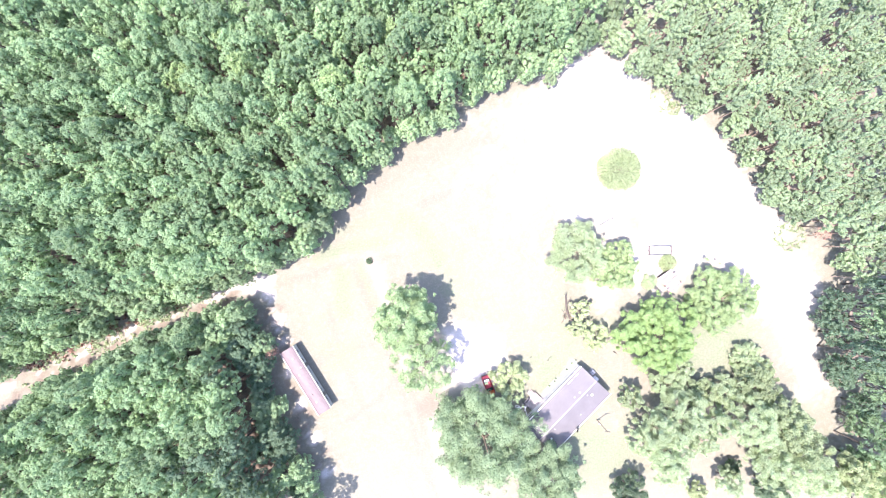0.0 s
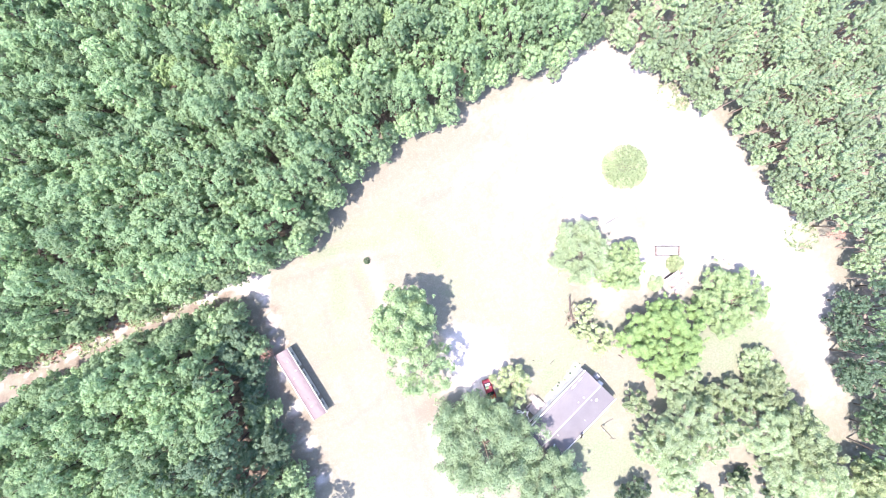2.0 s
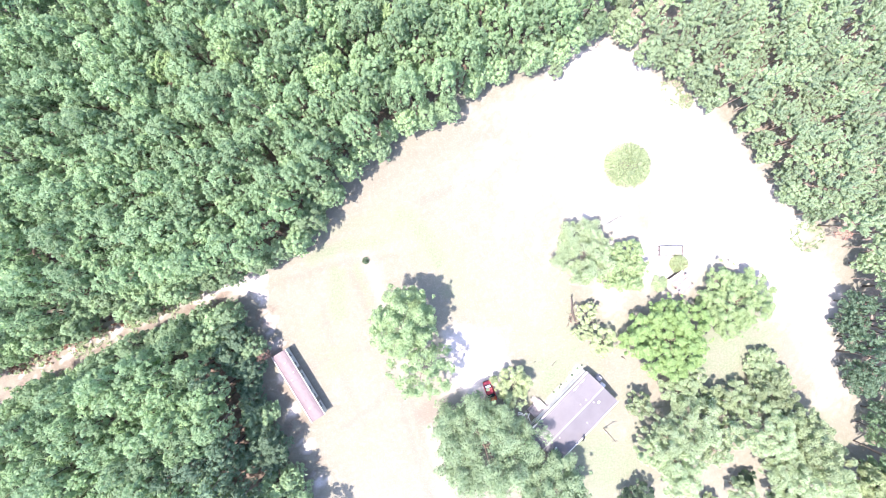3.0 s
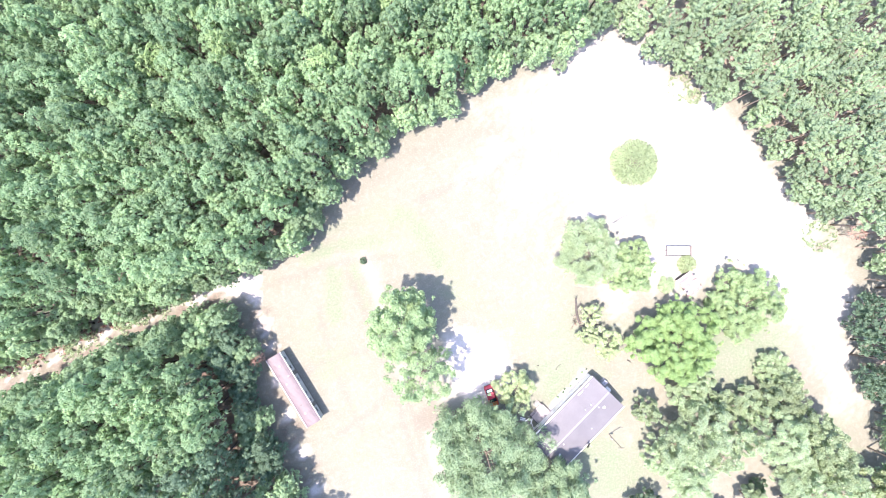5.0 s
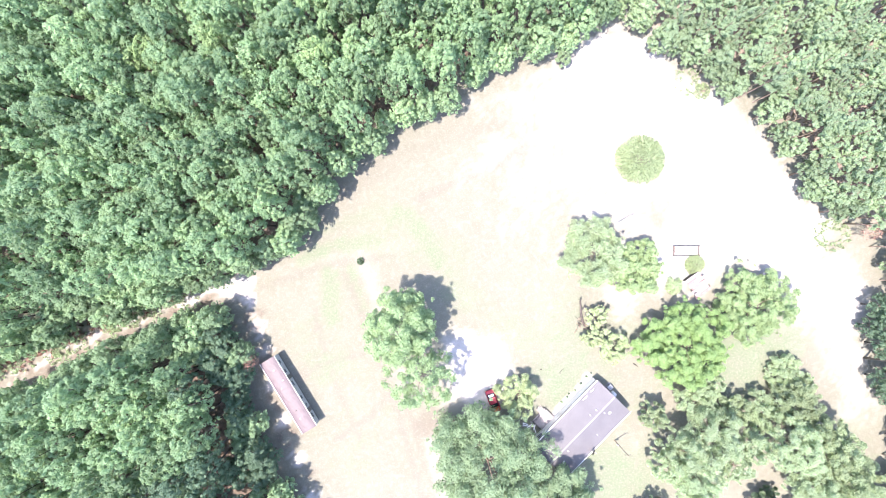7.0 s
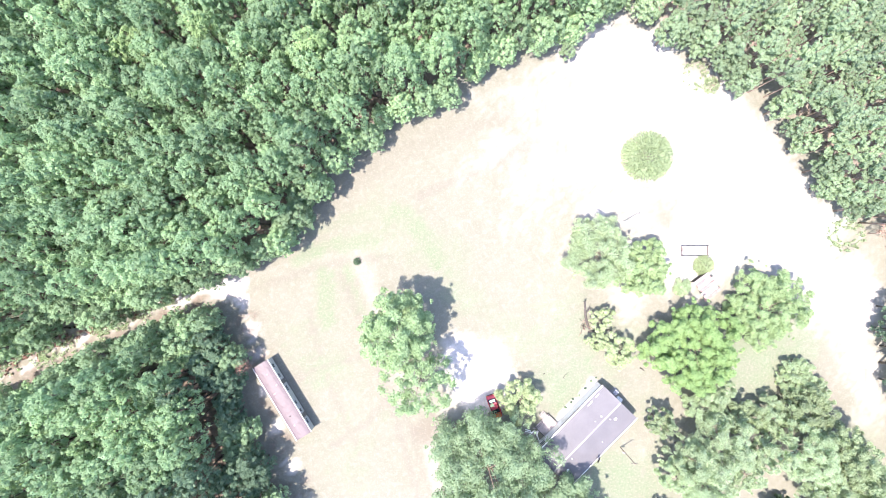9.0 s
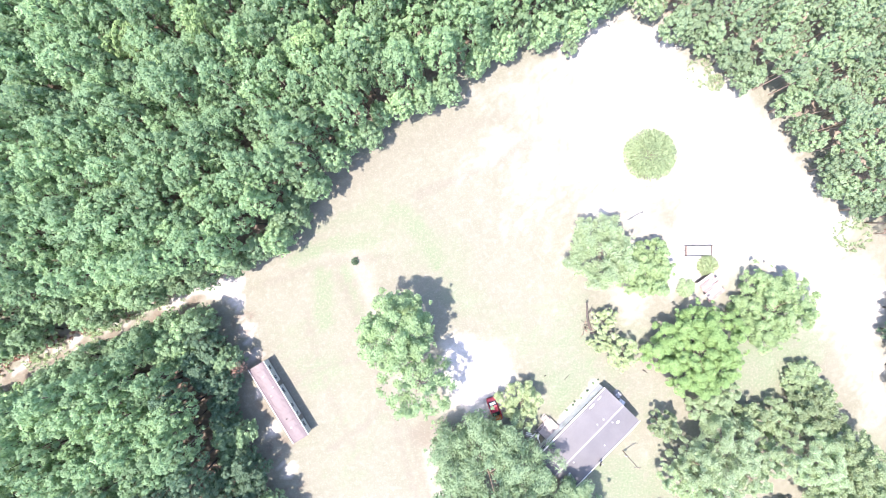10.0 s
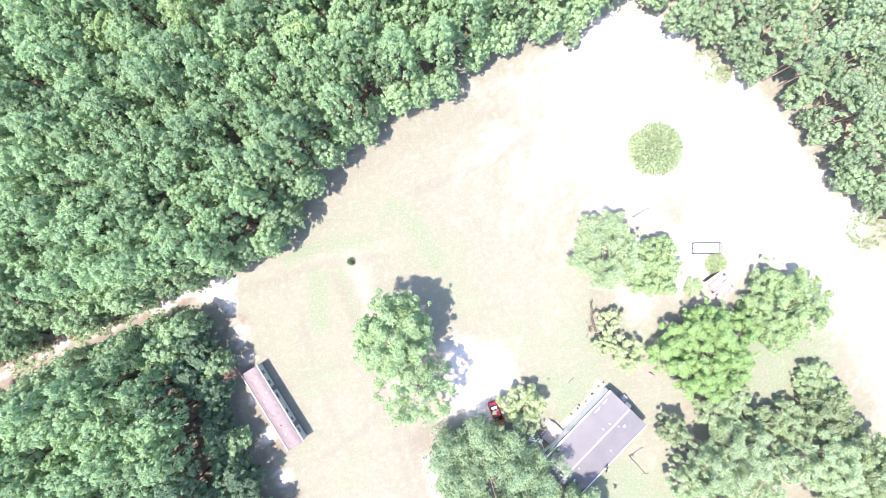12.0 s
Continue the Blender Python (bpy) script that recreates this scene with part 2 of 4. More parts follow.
# ---- ground: one sheet to the horizon ----
WOOD_NW = [(-97, 57), (32.3, 57), (31.9, 40.7), (27.1, 37.0), (20.2, 35.6), (15.4, 34.1), (10.1, 32.1), (6.8, 29.4), (1.5, 25.2), (-2.7, 23.4), (-5.9, 21.4), (-10.2, 18.8), (-14.7, 14.2), (-18.4, 9.4), (-22.6, 5.9), (-24.4, 1.2), (-28.3, -2.1), (-32.7, -5.0), (-38.8, -5.9), (-46.2, -8.1), (-52.6, -10.5), (-58.9, -13.7), (-60.6, -13.4), (-61.8, -11.2), (-65.6, -12.4), (-67.4, -16.9), (-73.0, -19.2), (-74.8, -17.8), (-80.4, -19.8), (-83.2, -23.2), (-97, -29.0)]
WOOD_SW = [(-97, -35.6), (-83.2, -29.1), (-76.8, -25.9), (-67.3, -21.6), (-60.5, -18.5), (-52.6, -14.8), (-47.3, -11.8), (-42.0, -11.0), (-37.4, -11.6), (-34.4, -15.5), (-33.4, -20.0), (-32.3, -27.5), (-29.8, -36.0), (-25.3, -43.5), (-23.1, -46.9), (-21.8, -57), (-97, -57)]
WOOD_NE = [(31.0, 40.5), (31.0, 57), (97, 57), (97, -57), (83, -57), (82.3, -46.7), (80.5, -43.4), (78.2, -37.2), (81.2, -33.3), (79.8, -30.0), (76.3, -24.5), (74.3, -19.0), (76.0, -16.6), (74.9, -11.0), (77.1, -6.5), (78.8, -3.1), (73.1, 1.3), (68.1, 5.6), (64.8, 9.6), (62.8, 14.0), (58.9, 17.8), (55.2, 23.6), (50.0, 27.4), (46.0, 31.8), (41.6, 33.4), (36.2, 35.0)]
TRACK = [(-125, -44), (-105.4, -35.1), (-93.5, -29.7), (-81.7, -24.4), (-74.0, -20.8), (-66.2, -17.2), (-60.3, -13.9), (-54.4, -11.2), (-46.0, -8.8), (-40.0, -7.4), (-36.5, -6.4)]
DRIVE = [(9.5, -23.8), (4.5, -27.5), (0.5, -31.5), (-1.2, -36.5), (-0.4, -42.0), (1.8, -53.0), (5.5, -66.0), (12.0, -110.0)]


# lines worn into the grass: places, width, strength
WORN = [([(-19.2, -3.3), (-14.2, -15.3), (-8.2, -32.2), (-4.6, -44.2), (0.5, -58.0)], 0.75, 0.5),
        ([(-16.0, -5.8), (-12.0, -15.3), (-6.6, -30.2), (-3.1, -42.2), (2.0, -56.0)], 0.7, 0.42),
        ([(-4.2, 9.8), (2.8, 12.6), (9.8, 15.8), (17.5, 20.0)], 1.1, 0.45),
        ([(3.7, 21.3), (9.7, 23.8), (16.2, 25.9), (24.0, 30.0)], 1.3, 0.3),
        ([(-18.5, 11.0), (-8.0, 17.0), (3.0, 22.5)], 2.6, 0.2),
        ([(-36.3, -8.3), (-26.2, -4.5), (-18.2, -2.4), (-9.0, -1.5)], 0.75, 0.35),
        ([(-28.2, -25.3), (-22.2, -21.8), (-15.2, -20.2)], 0.8, 0.45),
        ([(-20.1, -36.3), (-14.1, -32.2), (-8.2, -26.2)], 0.8, 0.45),
        ([(-24.5, -12.0), (-21.0, -24.0), (-15.0, -38.0)], 0.7, 0.4),
        ([(66.0, -2.0), (71.0, -11.0), (69.0, -22.0), (72.0, -32.0), (76.0, -38.0)], 1.6, 0.15)]
# strips of bare pale sand
PALE = [([(21.36, -31.09), (27.54, -24.69)], 0.8, 0.7), ([(-15.4, -2.0), (-12.6, -10.0), (-10.4, -16.5), (-6.0, -28.0)], 2.0, 0.11), ([(-34.0, -5.0), (-24.0, -2.8), (-14.0, -0.6), (-6.0, 0.4)], 1.2, 0.03)]
# strips where the grass stayed green
GREEN = [([(-26.3, -1.8), (-20.2, 0.5), (-13.2, 1.3)], 1.5, 0.9), ([(-21.9, -4.3), (-21.2, -13.3)], 1.3, 1.3), ([(-1.0, -2.0), (-3.4, 2.5), (-8.0, 6.5)], 1.6, 1.1),
         ([(-18.0, -4.0), (-14.6, -11.0)], 1.0, 0.9), ([(55.0, -17.0), (57.7, -25.0)], 3.5, 0.9), ([(-24.0, 3.0), (-14.0, 6.0)], 1.2, 0.5)]


def inside(poly, p):
    """Signed distance of points from a polygon's edge: positive inside."""
    a = np.array(poly, float)
    b = np.roll(a, -1, 0)
    p = np.asarray(p, float)
    d = np.full(len(p), 1e9)
    odd = np.zeros(len(p), bool)
    for (x0, y0), (x1, y1) in zip(a, b):
        e = np.array((x1 - x0, y1 - y0))
        t = np.clip(((p - (x0, y0)) @ e) / (e @ e), 0, 1)
        d = np.minimum(d, np.hypot(p[:, 0] - x0 - t * e[0], p[:, 1] - y0 - t * e[1]))
        cross = (y0 > p[:, 1]) != (y1 > p[:, 1])
        with np.errstate(divide="ignore", invalid="ignore"):
            odd ^= cross & (p[:, 0] < (x1 - x0) * (p[:, 1] - y0) / (y1 - y0) + x0)
    return np.where(odd, d, -d)


def along(line, p):
    """Distance of points from an open line."""
    d = np.full(len(p), 1e9)
    for (x0, y0), (x1, y1) in zip(line, line[1:]):
        e = np.array((x1 - x0, y1 - y0))
        t = np.clip(((p - (x0, y0)) @ e) / (e @ e), 0, 1)
        d = np.minimum(d, np.hypot(p[:, 0] - x0 - t * e[0], p[:, 1] - y0 - t * e[1]))
    return d


def soft(v, a, b):
    t = np.clip((v - a) / (b - a), 0, 1)
    return t * t * (3 - 2 * t)


def spots(p, rows):
    """Soft round patches: x, y, reach, strength."""
    v = np.zeros(len(p))
    for x, y, r, s in rows:
        v += s * np.exp(-((p[:, 0] - x) ** 2 + (p[:, 1] - y) ** 2) / (r * r))
    return v


def ground_material():
    m, nodes, links, bsdf = shader("dry_grass_and_sand", 0.95)
    pos = nodes.new("ShaderNodeNewGeometry").outputs["Position"]
    at = nodes.new("ShaderNodeAttribute")
    at.attribute_name = "cover"
    sep = nodes.new("ShaderNodeSeparateColor")
    links.new(at.outputs["Color"], sep.inputs[0])
    broad = noised(nodes, links, 0.07, 5.0, 0.35, 0.7, pos)
    patch = noised(nodes, links, 0.35, 6.0, 0.35, 0.68, pos)
    tuft = noised(nodes, links, 2.2, 6.0, 0.35, 0.7, pos)
    grain = noised(nodes, links, 9.0, 4.0, 0.3, 0.7, pos)

    def times(a, b):
        n = nodes.new("ShaderNodeMath")
        n.operation = "MULTIPLY"
        links.new(a, n.inputs[0])
        if isinstance(b, float):
            n.inputs[1].default_value = b
        else:
            links.new(b, n.inputs[1])
        return n.outputs[0]

    dry = mixed(nodes, links, patch, (0.163, 0.162, 0.132), (0.135, 0.136, 0.102))
    dry = mixed(nodes, links, times(broad, 0.5), dry, (0.194, 0.187, 0.152))
    mown = nodes.new("ShaderNodeTexWave")
    turned = nodes.new("ShaderNodeMapping")
    turned.inputs["Rotation"].default_value = (0, 0, radians(-32))
    links.new(pos, turned.inputs[0])
    links.new(turned.outputs[0], mown.inputs["Vector"])
    for key, value in (("Scale", 0.16), ("Distortion", 5.0), ("Detail", 3.0), ("Detail Scale", 1.2)):
        mown.inputs[key].default_value = value
    dry = mixed(nodes, links, times(mown.outputs["Fac"], 0.3), dry, (0.161, 0.159, 0.126))
    for turn, amount in ((-67, 0.24), (23, 0.16)):
        streak = nodes.new("ShaderNodeMapping")
        streak.vector_type = "TEXTURE"
        streak.inputs["Rotation"].default_value = (0, 0, radians(turn))
        streak.inputs["Scale"].default_value = (3.0, 0.55, 1.0)
        links.new(pos, streak.inputs[0])
        dry = mixed(nodes, links, times(noised(nodes, links, 1.0, 6.0, 0.45, 0.66, streak.outputs[0]), amount), dry, (0.219, 0.213, 0.177) if turn > 0 else (0.122, 0.121, 0.091))
    bare = noised(nodes, links, 1.1, 8.0, 0.52, 0.64, pos)
    dry = mixed(nodes, links, times(bare, 0.35), dry, (0.271, 0.260, 0.224))
    dry = mixed(nodes, links, times(tuft, 0.6), dry, (0.149, 0.148, 0.111))
    green = mixed(nodes, links, tuft, (0.104, 0.148, 0.082), (0.152, 0.173, 0.12))
    c = mixed(nodes, links, times(sep.outputs[1], mixed(nodes, links, patch, (1.0, 1.0, 1.0), (0.55, 0.55, 0.55))), dry, green)
    sand = mixed(nodes, links, patch, (0.5, 0.478, 0.468), (0.42, 0.4, 0.39))
    c = mixed(nodes, links, sep.outputs[0], c, sand)
    c = mixed(nodes, links, times(at.outputs["Alpha"], 0.95), c, mixed(nodes, links, tuft, (0.15, 0.134, 0.113), (0.122, 0.108, 0.09)))
    # pinkish pine straw, lightened to imitate sun reaching the gaps between pines
    sunlit_straw = mixed(nodes, links, tuft, (0.22, 0.165, 0.135), (0.38, 0.28, 0.235))
    place = nodes.new("ShaderNodeSeparateXYZ")
    links.new(pos, place.inputs[0])
    east = nodes.new("ShaderNodeMapRange")
    east.inputs[1].default_value, east.inputs[2].default_value = 25.0, 45.0
    links.new(place.outputs[0], east.inputs[0])
    litter = mixed(nodes, links, east.outputs[0], mixed(nodes, links, tuft, (0.078, 0.062, 0.047), (0.155, 0.102, 0.082)), sunlit_straw)
    c = mixed(nodes, links, sep.outputs[2], c, litter)
    fleck = noised(nodes, links, 3.2, 4.0, 0.54, 0.66, pos)
    c = mixed(nodes, links, times(fleck, 0.3), c, (0.262, 0.26, 0.2))
    c = mixed(nodes, links, times(grain, 0.3), c, (0.135, 0.134, 0.1))
    links.new(c, bsdf.inputs["Base Color"])
    bumped(nodes, links, bsdf, tuft, 0.3, 0.06)
    return m


def build_ground():
    far_x = [-4000.0, -1500.0, -600.0, -300.0, -190.0, -145.0, -120.0]
    xs = np.concatenate([far_x, np.arange(-105, 105.1, 0.75), [-v for v in far_x[::-1]]])
    ys = np.concatenate([far_x, np.arange(-63, 63.1, 0.75), [-v for v in far_x[::-1]]])
    gx, gy = np.meshgrid(xs, ys)
    p = np.stack([gx.ravel(), gy.ravel()], 1)
    wob = np.array([noise.noise((x * 0.16, y * 0.16, 3.0)) for x, y in p])
    wob2 = np.array([noise.noise((x * 0.5, y * 0.5, 7.0)) for x, y in p])
    wob3 = np.array([noise.noise((x * 1.3, y * 1.3, 11.0)) for x, y in p])
    wood = np.max([inside(w, p) for w in (WOOD_NW, WOOD_SW, WOOD_NE)], 0)
    outside = (np.abs(p[:, 0]) > 96) | (p[:, 1] > 56)
    litter = np.where(outside, 0.8, soft(wood + 2.0 * wob + wob2 - 3.0 * (p[:, 0] > 30), 4.0, 7.0))
    track = along(TRACK, p)
    sand = 1.0 - soft(track + 1.8 * wob + 1.6 * wob2, 0.3, 1.9)
    overgrown = soft(-p[:, 0], 46, 56)
    sand *= 0.72 + 0.28 * soft(wob2 + 0.6 * wob, -0.35, 0.25)
    sand *= 1 - overgrown * (1 - soft(wob2 + 0.4 * wob + 1.1 * wob3, -0.04, 0.14))
    beside = soft(wob2 + 0.5 * wob, -0.4, 0.25) * (1 - soft(track + wob + wob2, 2.6, 5.0)) * soft(-p[:, 0], 38, 46)
    litter = np.maximum(litter, 0.75 * beside) * (1 - sand)
    litter *= np.where(p[:, 0] > 30, 0.7, 1.0)
    strip = soft(spots(p, [(-35.5, -14.0, 3.0, 1.0), (-33.0, -21.0, 2.8, 1.0), (-31.0, -28.5, 2.8, 1.0), (-29.0, -36.0, 3.0, 1.0), (-26.0, -44.0, 3.0, 1.0)]), 0.2, 0.8)
    litter = np.maximum(litter, 0.7 * strip * soft(wob3 + 0.7 * wob2, -0.1, 0.25))
    drive = 1.0 - soft(along(DRIVE, p) + 1.5 * wob + 0.6 * wob2, 0.4, 2.6)
    yard = soft(spots(p, [(6.0, -24.5, 5.5, 1.2), (9.5, -27.0, 4.0, 0.9), (18.3, -26.8, 2.0, 0.4), (3.5, -19.0, 4.0, 0.9), (9.0, -21.0, 4.0, 0.5), (34.0, -8.5, 4.0, 0.5), (46.0, -2.5, 6.0, 0.6), (76.0, -9.0, 5.0, 0.5), (46.0, 11.0, 23.0, 0.26), (25.0, 22.0, 24.0, 0.46), (32.0, 36.5, 7.0, 0.7),
                          (76.0, -20.0, 6.0, 0.5), (78.0, -30.0, 5.0, 0.5), (66.0, -2.0, 12.0, 0.4), (36.0, -37.0, 2.5, 0.45), (50.0, 21.5, 8.0, 0.5), (58.0, 12.0, 7.0, 0.5), (64.0, 5.0, 7.0, 0.4), (41.0, 29.0, 7.0, 0.45), (68.0, -8.0, 8.0, 0.4)]) + 0.3 * wob + 0.18 * wob2 + 0.22 * wob3, 0.2, 1.0)
    sand = np.clip(np.maximum.reduce([sand, 0.22 * drive, 0.85 * yard]), 0, 1)
    bare = soft(spots(p, [(-37.0, -9.8, 2.6, 1.0), (-35.0, -15.0, 2.4, 0.9), (-33.5, -20.0, 2.4, 0.9), (-32.0, -26.0, 2.4, 0.9), (-30.5, -33.0, 2.4, 0.9), (-27.5, -40.0, 2.6, 0.85), (-25.0, -47.0, 2.8, 0.8)]) - 0.25 + 0.25 * wob2 + 0.45 * wob3, 0.3, 0.6)
    sand = np.maximum(sand, 0.8 * bare)
    for line, wide, strength in PALE:
        sand = np.maximum(sand, strength * (1 - soft(along(line, p) + 0.6 * wob + 0.6 * wob2 + 0.6 * wob3, wide * 0.4, wide * 1.2)))
    green = soft(spots(p, [(-20.9, -8.2, 3.0, 0.7), (52.0, -2.5, 4.5, 0.8), (-11.4, 4.0, 7.0, 0.55), (-1.0, -2.5, 7.0, 0.55), (8.0, -14.0, 10.0, 0.35), (55.0, -20.0, 9.0, 1.0), (33.0, -44.0, 8.0, 1.0),
                           (66.0, -15.0, 7.0, 0.8), (-17.0, -34.0, 13.0, 0.35), (27.0, -13.0, 10.0, 0.35), (22.0, -25.0, 7.0, 0.5), (-24.0, -18.0, 9.0, 0.4), (72.0, 3.5, 3.5, 1.2),
                           (46.0, 31.0, 4.0, 0.7), (30.0, -28.0, 20.0, 0.35), (74.0, -36.0, 8.0, 0.8)]) + 0.4 * wob + 0.3 * wob2 + 0.35 * wob3, 0.2, 1.0)
    for line, wide, strength in GREEN:
        green = np.maximum(green, strength * (1 - soft(along(line, p) + 1.0 * wob + 1.2 * wob2 + 1.2 * wob3, wide * 0.4, wide * 1.4)))
    green = np.clip(green, 0, 1)
    worn = np.zeros(len(p))
    for line, wide, strength in WORN:
        worn = np.maximum(worn, strength * (1 - soft(along(line, p) + 0.5 * wob + 0.3 * wob2 + 0.3 * wob3, wide * 0.5, wide)))
    worn = np.clip(worn + soft(spots(p, [(-1.8, -33.5, 4.2, 1.2), (-33.0, -21.0, 2.0, 0.9), (32.0, 40.5, 2.5, 0.8), (74.0, 0.5, 2.5, 0.8)]) + 0.3 * wob2, 0.4, 0.9) * 0.55, 0, 1)
    litter = np.maximum(litter, 0.2 * soft(spots(p, [(-3.2, -33.2, 3.0, 1.2)]) + 0.3 * wob2, 0.3, 0.9))
    z = 0.05 * wob + 0.03 * wob2 - 0.06 * sand
    z[np.abs(p).max(1) > 130] = 0
    nx, ny = len(xs), len(ys)
    i = (np.arange(ny - 1)[:, None] * nx + np.arange(nx - 1)[None]).ravel()
    faces = np.stack([i, i + 1, i + 1 + nx, i + nx], 1)
    me = bpy.data.meshes.new("ground")
    me.from_pydata(np.stack([p[:, 0], p[:, 1], z], 1).tolist(), [], faces.tolist())
    at = me.color_attributes.new("cover", "FLOAT_COLOR", "POINT")
    at.data.foreach_set("color", np.stack([sand, green, litter, worn], 1).astype(np.float32).ravel())
    me.polygons.foreach_set("use_smooth", [True] * len(me.polygons))
    me.materials.append(ground_material())
    ob = new("ground", me)
    return tagged(ob, "pale dry grass and bleached sand with green patches", "ground", kind="structure")


ground = build_ground()

# ---- the woods ----
rng = np.random.default_rng(4)


def wood_template(rng, kind):
    """Leaf corners of one forest tree: tall slender crowns inside the wood, lower and leafy almost to the ground at its edge, ragged open crowns on the pines."""
    if kind in ("broad_edge", "pine_edge"):
        h, r = 9.2 + 2.4 * rng.random(), 2.7 + 0.5 * rng.random()
        if kind == "pine_edge":
            h, r = h * 0.95, r * 0.8
        lobes = crown_lobes(rng, r * 0.95, h * 0.14, h, 80, 0.19, lean=0.36, rough=1.2, spurs=0.15) + crown_boughs(rng, r * 1.12, h * 0.2, h * 0.9, 8, 0.17)
        return h, r, leaf_cloud(rng, lobes, 12, 0.42, 0.78, 0.1, tall=0.9, loose=0.32, shell=0.5)
    if kind == "broad":
        h, r = 15.8 + 2.0 * rng.random(), 2.0 + 0.5 * rng.random()
        lobes = crown_lobes(rng, r * 1.1, h * 0.52, h, 92, 0.165, lean=0.12, rough=1.1, spurs=0.15)
        return h, r, leaf_cloud(rng, lobes, 9.2, 0.42, 0.78, 0.2, tall=1.35, loose=0.3, shell=0.5)
    h, r = 11.8 + 2.5 * rng.random(), 2.4 + 0.6 * rng.random()
    lobes = crown_boughs(rng, r, h * 0.3, h, 18, 0.18, lean=0.45)
    return h, r, leaf_cloud(rng, lobes, 12, 0.36, 0.7, 0.3, tall=0.6, loose=0.35, shell=0.7, up=0.8)


templates = {}
for kind, leafy in (("broad", leaf_forest), ("pine", leaf_pine), ("broad_edge", leaf_edge_sunlit), ("pine_edge", leaf_pine)):
    templates[kind] = []
    for i in range(7):
        h, r, leaves = wood_template(rng, kind)
        crown = sprays("crown", leaves, leafy)
        trunk = to_mesh("trunk", trunk_bmesh(rng, h * 0.86, 0.11 if kind == "pine" else 0.17, r * 0.6, 6, 0.5, 6), bark if "pine" in kind else bark_forest)
        templates[kind].append((h, r, leaves, crown, trunk))


def scatter(poly, gap, inset, seed, track_inset=1.0, east_inset=2.0):
    """Uneven places in a polygon, none nearer than gap to another."""
    g = np.random.default_rng(seed)
    lo, hi = np.min(poly, 0), np.max(poly, 0)
    cand = g.random((26000, 2)) * (hi - lo) + lo
    depth = inside(poly, cand)
    cand = cand[depth > np.where((cand[:, 0] < -40) & (cand[:, 1] > -32), track_inset, np.where((cand[:, 0] > 60) & (cand[:, 1] < 2), east_inset, inset))]
    cell, kept = {}, []
    for x, y in cand:
        i, j = int(x // gap), int(y // gap)
        if all((x - u) ** 2 + (y - v) ** 2 > gap * gap for a in (-1, 0, 1) for b in (-1, 0, 1) for u, v in cell.get((i + a, j + b), ())):
            cell.setdefault((i, j), []).append((x, y))
            kept.append((x, y))
    return kept


woods = [(x, y, "broad") for x, y in scatter(WOOD_NW, 2.62, 1.8, 11)] + [(x, y, "broad") for x, y in scatter(WOOD_SW, 2.62, 2.4, 12)]
woods += [(x, y, "pine" if y > -6 else "broad") for x, y in scatter(WOOD_NE, 2.75, 2.6, 13, east_inset=2.9)]
woods.sort(key=lambda w: (w[0] - 5) ** 2 * 0.35 + (w[1] + 5) ** 2)


def at_edge(x, y):
    return max(inside(w, [(x, y)])[0] for w in (WOOD_NW, WOOD_SW, WOOD_NE)) < (8.0 if -48 < x < -18 and y < -13 else 4.0) and abs(x) < 91 and abs(y) < 51


woods = [(x, y, kind + "_edge" if at_edge(x, y) else kind) for x, y, kind in woods]

YELLOWISH = [(-40.5, 37.0), (-36.5, 34.5), (-66.0, -35.5), (-18.0, 30.0), (-49.0, 31.0), (74.0, -4.5), (-8.0, 40.0)]
DEAD = [(-42.5, 34.0), (-31.0, 24.5), (-70.0, -2.0), (-78.0, 15.0), (-73.0, 3.5), (-35.0, -21.0), (-58.0, 9.0), (77.5, 3.0), (-88.0, 22.0)]
yellow_crowns = [sprays("crown", templates["broad"][k][2], leaf_gold) for k in range(3)]

shade_toned_crowns = [sprays("crown", templates["broad"][k][2], leaf_shade_tone) for k in range(3)]
shade_toned_edge_crowns = [sprays("crown", templates["broad_edge"][k][2], leaf_shade_tone) for k in range(3)]


def near(rows, x, y, reach):
    return any((x - u) ** 2 + (y - v) ** 2 < reach * reach for u, v in rows)


